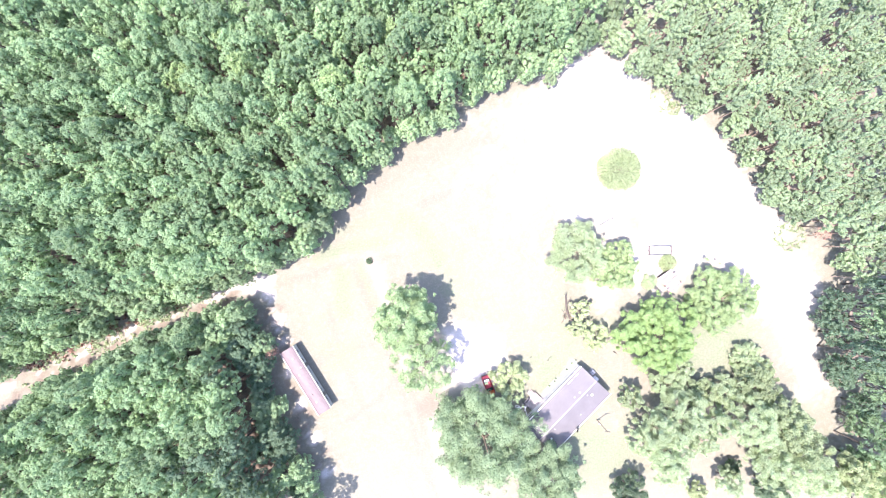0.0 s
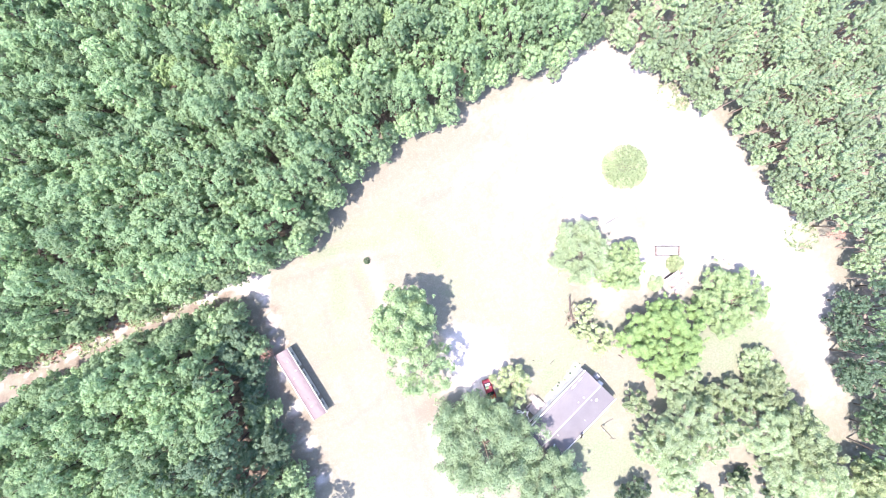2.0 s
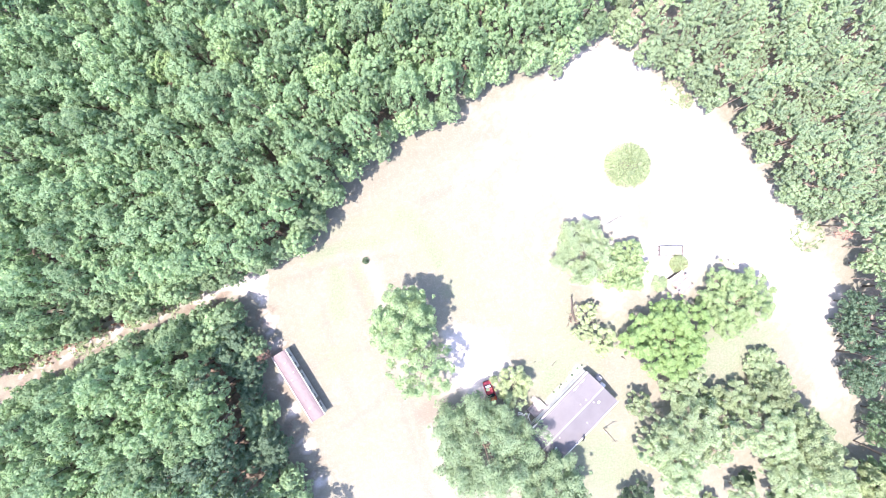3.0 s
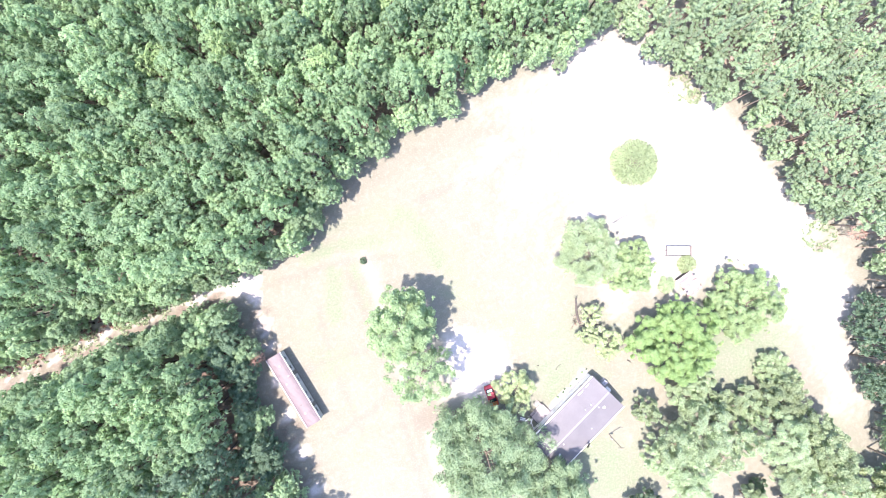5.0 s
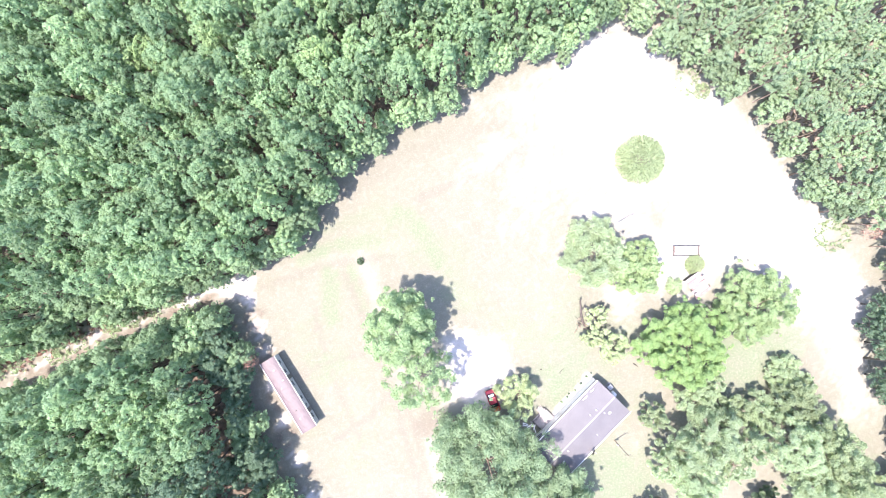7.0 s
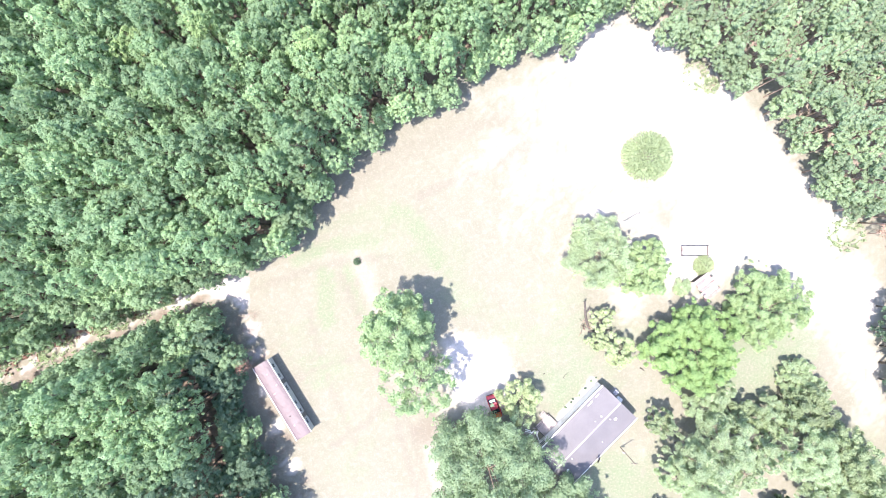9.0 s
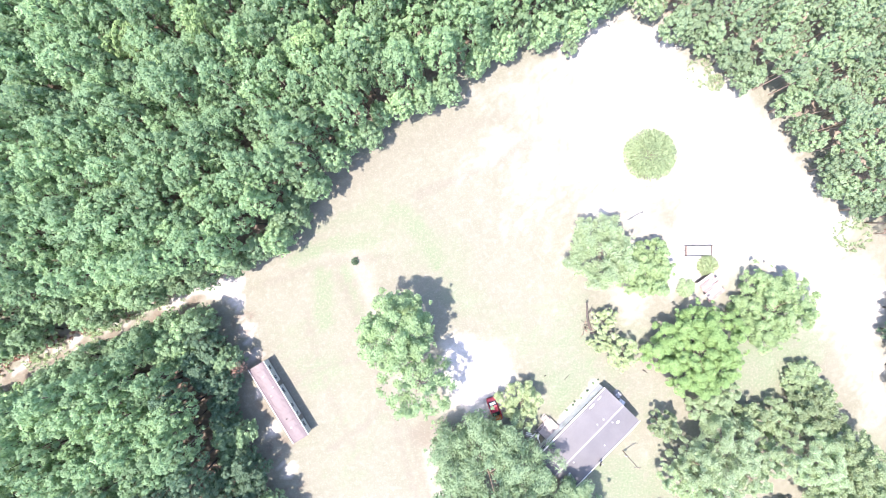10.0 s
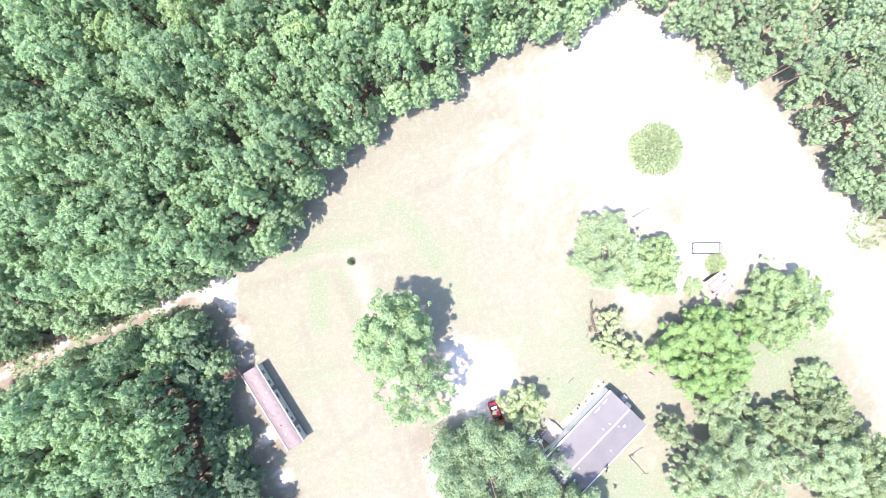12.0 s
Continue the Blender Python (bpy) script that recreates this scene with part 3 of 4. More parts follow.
woods = [w for w in woods if not near(DEAD, w[0], w[1], 1.8)]
LABELS = {"broad": "tall green forest tree with a lumpy leafy crown", "pine": "pale green pine with an open tufted crown",
          "broad_edge": "green tree at the wood's edge, leafy nearly to the ground", "pine_edge": "pale green edge pine, leafy nearly to the ground"}
mass = {"broad": [], "pine": []}
for n, (x, y, kind) in enumerate(woods):
    h, r, leaves, crown, trunk = templates[kind][n % 7]
    s, turn = (0.88 + 0.24 * rng.random() if "edge" not in kind else 0.8 + 0.2 * rng.random()), rng.random() * 6.283
    low = 0.86 if "edge" in kind and -45 < x < -18 and y < -17 else 1.0
    m = Matrix.Translation((x, y, 0)) @ Matrix.Rotation(turn, 4, "Z") @ Matrix.Diagonal((s, s, s * low * (0.88 + 0.2 * rng.random()), 1))
    # on the south-west wood's east side the dark leaves imitate taller trees' shade
    if (-52 < x < -28 and y < -14 or x > 68 and y < 0) and rng.random() < (0.8 if x > 0 else 0.65 if x > -42 else 0.2) and kind[:5] == "broad" and n < 600:
        t = thing("forest_tree", m, "forest tree with a dense crown in shade-toned deep green", "tree", "trees of the wood")
        for name, me in (("trunk", trunk), ("crown", (shade_toned_edge_crowns if "edge" in kind else shade_toned_crowns)[n % 3])):
            new(name, me).parent = t
    elif near(YELLOWISH, x, y, 2.1):
        t = thing("forest_tree", m, "yellow-green tree standing out among darker forest trees", "tree", "trees of the wood")
        for name, me in (("trunk", trunk), ("crown", yellow_crowns[n % 3])):
            new(name, me).parent = t
    elif n < 262 or "edge" in kind and len(mass["broad"]) + len(mass["pine"]) < 140:
        t = thing("forest_tree" if "broad" in kind else "pine_tree", m, LABELS[kind], "tree", "trees of the wood")
        for name, me in (("trunk", trunk), ("crown", crown)):
            new(name, me).parent = t
    else:
        mass[kind[:5].rstrip('_')].append((kind, n % 7, np.array(m), rng.random()))


def build_mass(kind, rows, leafy, label):
    """The rest of the wood as one mesh."""
    pts, tone, mat = [], [], []
    for own, k, m, v in rows:
        h, r, leaves = templates[own][k][:3]
        q = leaves @ m[:3, :3].T + m[:3, 3]
        pts.append(q)
        tone.append(np.full(len(q), v))
        mat.append(np.zeros(len(q) // 3, int))
        a = np.arange(6) * math.pi / 3
        ring = lambda rad, z: np.stack([rad * np.cos(a), rad * np.sin(a), np.full(6, z)], 1)
        lo, hi = ring(0.13 if kind == "pine" else 0.21, -0.1), ring(0.05, h * 0.85)
        q = np.concatenate([np.stack([lo, np.roll(lo, -1, 0), hi], 1), np.stack([np.roll(lo, -1, 0), np.roll(hi, -1, 0), hi], 1)]).reshape(-1, 3) @ m[:3, :3].T + m[:3, 3]
        pts.append(q)
        tone.append(np.full(36, v))
        mat.append(np.ones(12, int))
    me = sprays("forest_mass", np.concatenate(pts), leafy)
    me.materials.append(bark if kind == "pine" else bark_forest)
    me.polygons.foreach_set("material_index", np.concatenate(mat).astype(np.int32))
    at = me.attributes.new("tone", "FLOAT", "POINT")
    at.data.foreach_set("value", np.concatenate(tone).astype(np.float32))
    tagged(new("forest" if kind == "broad" else "pine_wood", me), label, "woods", kind="stuff")


build_mass("broad", mass["broad"], leaf_forest_far, "dense green broadleaf woods round the clearing")
build_mass("pine", mass["pine"], leaf_pine_far, "pale pine woods with brown gaps")


def dead_sapling(x, y, seed):
    g = np.random.default_rng(seed)
    t = thing("dead_sapling", Matrix.Translation((x, y, 0)), "dry reddish-brown sapling in a gap of the woods", "tree", "dead saplings in the woods")
    part("trunk", trunk_bmesh(g, 5.5, 0.09, 1.6, 8, 0.3, 5), bark, t)
    new("crown", sprays("crown", leaf_cloud(g, crown_lobes(g, 1.5, 2.0, 6.0, 22, 0.25), 16, 0.3, 0.3, 0.5), dead_twigs)).parent = t


for n, (x, y) in enumerate(DEAD):
    dead_sapling(x, y, 60 + n)


def build_verge(name, label, count, leafy, side, reach, seed, leaf, low, high):
    """Low tangled growth along the overgrown end of the sand track."""
    g = np.random.default_rng(seed)
    line = np.array(TRACK)
    lobes = []
    while len(lobes) < count:
        x = -46 - 42 * g.random()
        y = np.interp(x, line[:, 0], line[:, 1]) + side + g.normal() * reach
        q = low + (high - low) * g.random()
        for k in range(4):
            lobes.append(((x + g.normal() * q, y + g.normal() * q * 0.7, q * (0.3 + 0.5 * g.random())), q * 0.55))
    ob = new(name, sprays(name, np.concatenate([leaf_cloud(g, [row], 9, leaf, 0.45, loose=0.7, shell=0.8, burst=0.4) for row in lobes]), leafy))
    tagged(ob, label, "undergrowth", kind="stuff")


build_verge("dry_brush", "reddish-brown dry brush along the sand track", 420, dead_twigs, 2.0, 0.9, 71, 0.45, 0.3, 0.75)
build_verge("undergrowth", "low pale green weeds growing over the sand track", 420, leaf_grey, 0.4, 1.2, 72, 0.42, 0.3, 0.75)


# ---- single trees and shrubs of the clearing ----
def dome_shrub(x, y, r, h, leafy, label, count, leaf, narrow, seed, tufts=60):
    """A low rounded shrub of sprays that point outwards, bundled into tufts."""
    g = np.random.default_rng(seed)
    t = thing("shrub", Matrix.Translation((x, y, 0)), label, "shrub")
    bm = bmesh.new()
    for k in range(9):
        a = k * 2.4
        tube(bm, [(0, 0, -0.05), (0.3 * r * math.cos(a), 0.3 * r * math.sin(a), h * 0.35), (0.72 * r * math.cos(a), 0.72 * r * math.sin(a), h * 0.55)], [0.06, 0.04, 0.015], 5)
    part("stems", bm, bark, t)
    tu = g.normal(size=(tufts, 3))
    tu[:, 2] = np.abs(tu[:, 2]) * 0.9 + 0.05
    tu /= np.linalg.norm(tu, axis=1)[:, None]
    which = g.integers(0, tufts, count)
    d = tu[which] + g.normal(scale=0.2, size=(count, 3))
    d[:, 2] = np.abs(d[:, 2])
    d /= np.linalg.norm(d, axis=1)[:, None]
    q = (0.5 + 0.57 * g.random((count, 1)) ** 0.7) * (0.96 + 0.06 * g.random((tufts, 1))[which])
    p = d * q * np.array((r, r, h)) * 0.96 + np.array((0, 0, 0.05))
    s = leaf * (0.6 + 0.8 * g.random((count, 1)))
    tdir = d + g.normal(scale=0.45, size=(count, 3))
    tdir /= np.linalg.norm(tdir, axis=1)[:, None]
    b = np.cross(tdir, d + g.normal(scale=0.3, size=(count, 3)))
    b /= np.linalg.norm(b, axis=1)[:, None] + 1e-9
    sag = np.array((0, 0, 0.25)) * s
    pts = np.stack([p - tdir * s * 0.5 - b * s * narrow * 0.5, p - tdir * s * 0.4 + b * s * narrow * 0.5, p + tdir * s * 0.6 - sag], 1).reshape(-1, 3)
    new("crown", sprays("crown", pts, leafy)).parent = t


def open_tree(x, y, r, top, leafy, label, lobes=60, per=70, leaf=0.5, narrow=0.72, fan=0.35, start=0.35, lobe=0.24, trunk_r=0.24, name="tree", seed=0, wood=None, lean=0.4, limbs=9, loose=0.5, shell=0.75, burst=0.0):
    g = np.random.default_rng(seed + 100)
    r *= 0.96
    t = thing(name, Matrix.Translation((x, y, 0)), label, "tree" if name != "shrub" else "shrub")
    ls = crown_lobes(g, r * 0.97, top * start, top, int(lobes * 1.5), lobe * 0.62, lean, rough=1.25) + crown_boughs(g, r, top * start, top, int(lobes * 0.34), lobe * 0.62, lean)
    part("trunk", trunk_bmesh(g, top * 0.72, trunk_r, r * 0.7, limbs, max(0.3, start * 0.8)), wood or bark, t, smooth=True)
    new("crown", sprays("crown", leaf_cloud(g, ls, int(per * 1.02), leaf * 0.74, narrow, fan, loose=loose, shell=shell, burst=burst, up=0.5), leafy)).parent = t
    return t


open_tree(-7.2, -13.4, 7.2, 14.5, leaf_tall, "tall rounded green oak beside the sandy yard", 74, 66, seed=1)
open_tree(-3.7, -22.7, 6.5, 13.0, leaf_tall, "looser green tree with an open crown by the drive", 42, 34, seed=2, lobe=0.22)
open_tree(8.1, -37.7, 11.5, 8.6, leaf_oak, "broad grey-green shade tree beside the house", 135, 62, seed=3, lobe=0.2, trunk_r=0.4)
open_tree(21.2, -46.0, 8.0, 9.0, leaf_oak, "large green shade tree behind the house end", 75, 60, seed=4, trunk_r=0.32)
open_tree(13.8, -26.9, 4.5, 4.2, leaf_yellow, "small yellow-green tree beside the parked car", 44, 62, leaf=0.34, seed=5, trunk_r=0.14)
dome_shrub(37.1, 16.9, 4.7, 3.2, leaf_bush, "round low pale green bush alone in the field", 9000, 0.42, 0.5, 6, 200)
open_tree(26.6, -0.6, 6.9, 9.0, leaf_grey, "pale grey-green tree with long feathery boughs", 80, 74, narrow=0.36, fan=0.1, leaf=0.55, loose=0.6, shell=0.8, burst=0.6, seed=7, lobe=0.2)
open_tree(34.9, -3.5, 5.5, 6.2, leaf_mid, "fresh green round tree against a paler one", 50, 70, seed=8)
dome_shrub(47.6, -3.0, 1.95, 1.7, leaf_yellow, "small spiky shrub beside the pen", 1800, 0.55, 0.22, 9, 40)
dome_shrub(43.5, -6.8, 1.75, 1.8, leaf_grey, "small grey-green spiky shrub by the board pile", 1800, 0.55, 0.22, 10, 40)
open_tree(57.2, -10.0, 8.0, 5.4, leaf_mid, "spreading mid-green tree at the yard's edge", 100, 66, lobe=0.16, fan=0.2, seed=11, start=0.12, leaf=0.4, loose=0.45, shell=0.65)
open_tree(43.7, -17.1, 8.9, 7.6, leaf_bright, "large bright green tree in the yard", 115, 100, lobe=0.155, fan=0.15, seed=12, start=0.2, leaf=0.38, loose=0.4, shell=0.6, trunk_r=0.34)
open_tree(28.4, -12.6, 2.7, 3.6, leaf_yellow, "small half-bare yellow-green tree", 20, 46, leaf=0.34, seed=13, wood=bark_dark, trunk_r=0.16)
open_tree(31.4, -18.2, 3.6, 3.6, leaf_yellow, "small yellow-green tree with a thin crown", 30, 44, leaf=0.34, seed=14, wood=bark_dark, trunk_r=0.14)
open_tree(27.6, -16.4, 2.2, 3.4, leaf_yellow, "small straggling yellow-green tree beside a dead snag", 20, 60, leaf=0.34, seed=16, wood=bark_dark, trunk_r=0.1)
open_tree(22.0, 35.1, 1.6, 4.0, leaf_oak, "small young tree in front of the woods", 18, 50, leaf=0.42, seed=15, trunk_r=0.08)
dome_shrub(48.9, 30.0, 1.7, 0.6, leaf_bush, "low pale weed patch at the pine wood's edge", 700, 0.34, 0.4, 21, 40)


dome_shrub(-15.7, -2.5, 0.68, 0.9, leaf_dark, "small round dark green bush alone in the grass", 900, 0.26, 0.55, 24, 40)


def weed_patch(x, y, rx, ry, count, seed, label):
    """Low weeds round a bare middle."""
    g = np.random.default_rng(seed)
    lobes = []
    for k in range(count):
        a, q = g.random() * 6.283, 0.4 + 0.6 * g.random() ** 0.7
        r = 0.16 + 0.2 * g.random()
        lobes.append(((rx * q * math.cos(a), ry * q * math.sin(a), r * 0.5), r))
    me = sprays("weed_patch", leaf_cloud(g, lobes, 9, 0.3, 0.45, loose=0.6, shell=0.8), leaf_bush)
    ob = new("weed_patch", me)
    ob.matrix_world = Matrix.Translation((x, y, 0))
    tagged(ob, label, "weeds", kind="stuff")


weed_patch(73.6, 2.7, 3.6, 3.0, 130, 22, "low pale weeds round a bare spot at the clearing's rim")
weed_patch(46.0, 32.0, 2.4, 3.0, 60, 23, "low pale weeds on the mown strip by the pines")
GROVE = [(48.5, -24.6, 3.6, 4.8, 1), (38.4, -30.2, 2.9, 6.4, 0), (46.2, -27.6, 4.0, 5.4, 1), (42.6, -35.4, 4.4, 10.2, 1), (47.5, -33.3, 5.7, 10.2, 1), (44.8, -40.9, 5.3, 10.2, 1), (52.7, -29.5, 3.7, 5.4, 0), (63.2, -22.6, 3.8, 3.2, 1), (66.9, -25.6, 3.0, 3.0, 1),
         (64.0, -28.1, 5.0, 5.9, 0), (58.0, -29.5, 3.9, 5.4, 1), (61.5, -34.4, 5.3, 11, 1), (67.5, -33.3, 4.5, 10.2, 0), (55.1, -35.0, 3.8, 8.5, 1), (64.7, -41.4, 4.6, 10.2, 1), (71.2, -38.2, 5.2, 10.2, 0),
         (67.5, -44.7, 5.3, 10.2, 1), (38.2, -49.2, 4.0, 6, 2), (74.0, -44.8, 5.3, 10.2, 1), (80.1, -44.6, 4.9, 10.2, 3), (60.4, -45.6, 2.0, 3, 2),
         (40.2, -38.9, 3.6, 8, 1), (52.0, -38.8, 3.5, 8, 1), (45.9, -44.5, 3.8, 8, 1), (58.3, -47.3, 3.2, 7, 1), (52.7, -50.2, 2.5, 4, 3), (66.2, -48.2, 3.5, 8, 2), (84.3, -45.5, 5.5, 10, 3)]
for n, (x, y, r, top, k) in enumerate(GROVE):
    leafy, label = ((leaf_bush, "green grove tree with an open crown"), (leaf_grey, "grey-green grove tree with a feathery crown"), (leaf_dark, "dark green low tree in the grove"), (leaf_yellow, "yellow-green tree at the grove's edge"))[k]
    open_tree(x, y, r, top, leafy, label, int(9 * r), 76 if k == 1 else 70, narrow=0.36 if k == 1 else 0.6, fan=0.0, leaf=0.49 if k == 1 else 0.44, loose=0.6, shell=0.8, burst=0.5 if k == 1 else 0.3, seed=30 + n, lobe=0.24, start=0.2, trunk_r=0.2, limbs=7)


# ---- the house, its fittings and the yard ----
roof_grey = surface("grey_shingle_roof", (0.107, 0.105, 0.114), (0.126, 0.123, 0.132), 0.75, scale=0.4, fine=9.0, bump=0.4)
ridge_white = surface("bleached_ridge_cap", (0.2, 0.195, 0.2), (0.28, 0.275, 0.28), 0.6, scale=3.0)
siding = surface("pale_vinyl_siding", (0.62, 0.61, 0.57), (0.7, 0.69, 0.66), 0.6, scale=1.0)
skirt_grey = surface("grey_skirting", (0.1, 0.1, 0.095), (0.17, 0.165, 0.155), 0.8)
trim_white = surface("white_trim", (0.72, 0.72, 0.7), (0.8, 0.8, 0.78), 0.5, scale=3.0)
dark_metal = surface("dark_metal", (0.04, 0.04, 0.045), (0.09, 0.085, 0.08), 0.5, 0.6, scale=4.0)
grey_metal = surface("galvanised_metal", (0.4, 0.41, 0.42), (0.55, 0.55, 0.56), 0.45, 0.7, scale=3.0)
old_wood = surface("weathered_boards", (0.2, 0.185, 0.17), (0.36, 0.34, 0.31), 0.85, scale=2.0, fine=24.0)
pink_tin = surface("faded_pink_metal_roof", (0.081, 0.061, 0.072), (0.09, 0.069, 0.081), 0.55, 0.1, scale=0.7, fine=5.0)
trailer_green = surface("grey_green_metal_siding", (0.34, 0.37, 0.365), (0.44, 0.47, 0.46), 0.55, 0.1, scale=1.2)
black_rubber = surface("black_rubber", (0.02, 0.02, 0.02), (0.035, 0.035, 0.035), 0.8)
red_paint = surface("red_car_paint", (0.36, 0.024, 0.05), (0.42, 0.04, 0.07), 0.4, scale=2.0, bump=0.0)
faded_orange = surface("sun_faded_orange_paint", (0.5, 0.11, 0.035), (0.6, 0.17, 0.06), 0.5, scale=2.0, bump=0.0)
red_board = surface("faded_red_boards", (0.27, 0.15, 0.14), (0.33, 0.22, 0.2), 0.8, scale=2.0)
rust_brown = surface("rusty_brown_metal", (0.12, 0.08, 0.06), (0.2, 0.13, 0.1), 0.85, 0.3, scale=3.0)
bleached = surface("bleached_boards", (0.27, 0.24, 0.23), (0.34, 0.31, 0.3), 0.85, scale=2.0)
amber = surface("amber_lens", (0.7, 0.22, 0.03), (0.75, 0.28, 0.05), 0.3)
lamp_clear = surface("clear_lamp_lens", (0.6, 0.6, 0.6), (0.7, 0.7, 0.7), 0.15)


def glass_material():
    m, nodes, links, b = shader("dark_window_glass", 0.08)
    b.inputs["Base Color"].default_value = (0.03, 0.035, 0.04, 1)
    b.inputs["Specular IOR Level"].default_value = 0.8
    return m


window_glass = glass_material()


def window_on(parent, x, y, z, wide, high, side=1, sub="window", rim=None):
    """A framed pane on a wall that runs along x and faces side * y."""
    s = side
    fr = bmesh.new()
    for a in ((x - wide / 2 - 0.06, z - 0.06, x + wide / 2 + 0.06, z), (x - wide / 2 - 0.06, z + high, x + wide / 2 + 0.06, z + high + 0.06), (x - wide / 2 - 0.06, z, x - wide / 2, z + high), (x + wide / 2, z, x + wide / 2 + 0.06, z + high), (x - wide / 2, z + high / 2 - 0.02, x + wide / 2, z + high / 2 + 0.02)):
        box(fr, a[0], min(y, y + s * 0.06), a[1], a[2], max(y, y + s * 0.06), a[3])
    w = part(sub, fr, rim or trim_white, parent, "" if rim else "white window frame")
    part("pane", boxed(x - wide / 2, min(y + s * 0.005, y + s * 0.03), z, x + wide / 2, max(y + s * 0.005, y + s * 0.03), z + high), window_glass, w, "dark window glass")
    return w


def gable_roof(length, half, eave, ridge, off=0.0, thick=0.12):
    bm = bmesh.new()
    prof = [(-half, eave), (off, ridge), (half, eave), (half, eave - thick), (off, ridge - thick), (-half, eave - thick)]
    ends = [[bm.verts.new((x, y, z)) for y, z in prof] for x in (-length / 2, length / 2)]
    for k in range(6):
        bm.faces.new((ends[0][k], ends[0][(k + 1) % 6], ends[1][(k + 1) % 6], ends[1][k]))
    for e, flip in ((ends[0], False), (ends[1], True)):
        for q in ((0, 1, 4, 5), (1, 2, 3, 4)):
            f = [e[i] for i in q]
            bm.faces.new(f[::-1] if flip else f)
    return bm


def build_house():
    t = thing("house", pose(25.6, -33.1, 0, 0, 0, 46.0), "single-storey pale house with a grey gable roof", "house")
    L, W, EA, RI, OFF = 16.9, 4.25, 2.6, 3.55, 0.1
    lx, wy = L / 2 - 0.2, W - 0.15
    fy = W - 0.025
    part("foundation", boxed(-lx + 0.05, -wy + 0.05, -0.1, lx - 0.05, fy - 0.05, 0.55), siding, t)
    for a in ((-lx, fy - 0.14, lx, fy), (-lx, -wy, lx, -wy + 0.14), (-lx, -wy + 0.14, -lx + 0.14, fy - 0.14), (lx - 0.14, -wy + 0.14, lx, fy - 0.14)):
        part("wall", boxed(a[0], a[1], 0.5, a[2], a[3], 2.48), siding, t)
    for x in (-lx + 0.01, lx - 0.11):
        bm = bmesh.new()
        v = [bm.verts.new(c) for c in ((x, -wy, 2.48), (x, fy - 0.15, 2.48), (x, OFF, 3.34), (x + 0.1, -wy, 2.48), (x + 0.1, fy - 0.15, 2.48), (x + 0.1, OFF, 3.34))]
        for f in ((0, 1, 2), (3, 5, 4), (0, 3, 4, 1), (1, 4, 5, 2), (2, 5, 3, 0)):
            bm.faces.new([v[i] for i in f])
        part("gable", bm, siding, t)
    roof = part("roof", gable_roof(L, W, EA, RI, OFF), roof_grey, t, "lavender-grey shingle roof")
    cap = bmesh.new()
    n = 14
    for k in range(n):
        x0 = -L / 2 + 0.05 + k * (L - 0.1) / n
        for s in (-1, 1):
            v = [cap.verts.new(c) for c in ((x0, OFF, RI + 0.035), (x0 + (L - 0.1) / n - 0.01, OFF, RI + 0.035), (x0 + (L - 0.1) / n - 0.01, OFF + s * 0.15, RI - 0.015), (x0, OFF + s * 0.15, RI - 0.015))]
            cap.faces.new(v)
    part("ridge_cap", cap, ridge_white, roof, "bleached white ridge cap")

    def roof_z(y):
        return RI - (RI - EA) * ((y - OFF) / (W - OFF) if y > OFF else (OFF - y) / (W + OFF))

    for x, y, r, h in ((4.3, 0.9, 0.09, 0.3), (2.9, 1.0, 0.06, 0.25), (-5.5, 1.0, 0.08, 0.3), (-4.6, -0.6, 0.08, 0.25), (5.0, -0.5, 0.06, 0.25), (1.2, -2.6, 0.06, 0.22)):
        z = roof_z(y)
        part("vent_pipe", tube(bmesh.new(), [(x, y, z - 0.1), (x, y, z + h)], [r, r], 10), trim_white, roof, "white vent pipe")
    for x, y in ((5.7, -1.3), (-6.6, -1.6)):
        z = roof_z(y)
        part("roof_vent", boxed(x - 0.25, y - 0.18, z - 0.05, x + 0.25, y + 0.18, z + 0.14, 0.03), trim_white, roof, "low white roof vent")
    for x, y, w in ((4.5, 3.55, 0.5), (6.4, 3.6, 0.35)):
        z = roof_z(y)
        part("patch", boxed(x - w, y - 0.09, z - 0.05, x + w, y + 0.09, z + 0.05), trim_white, roof, "white flashing strip on the roof")
    part("fascia", boxed(-L / 2, -W - 0.02, EA - 0.2, L / 2, -W + 0.02, EA - 0.01), trim_white, t)
    # front fascia made dark to draw the eave's shade on the wall
    part("fascia", boxed(-L / 2, W + 0.003, EA - 0.16, L / 2, W + 0.06, EA - 0.012), dark_metal, t, "dark gutter under the white front edge")
    g = bmesh.new()
    box(g, -L / 2, -W - 0.14, EA - 0.13, L / 2, -W - 0.02, EA - 0.11)
    box(g, -L / 2, -W - 0.15, EA - 0.13, L / 2, -W - 0.13, EA - 0.02)
    part("gutter", g, trim_white, t, "roof gutter along the eave")
    fall = -math.degrees(math.atan2(RI - EA, W - OFF))
    part("edge_strip", boxed(-L / 2 + 0.1, -0.24, 0.004, L / 2 - 0.1, 0.0, 0.02, m=pose(0, W, EA, fall, 0, 0)), trim_white, roof, "white metal strip along the front eave")
    for x, w in ((-6.6, 1.5),):
        window_on(t, x, fy, 1.2, w, 1.05, 1)
    for x, w in ((-6.0, 1.4), (-2.5, 1.0), (0.5, 1.6), (5.6, 1.4)):
        window_on(t, x, -wy, 1.2, w, 1.05, -1)
    d = part("door", boxed(-2.4, fy + 0.003, 0.62, -1.45, fy + 0.05, 2.4, 0.01), trim_white, t, "white front door")
    part("door_handle", boxed(-1.62, fy + 0.05, 1.55, -1.55, fy + 0.11, 1.66), dark_metal, d)
    return t


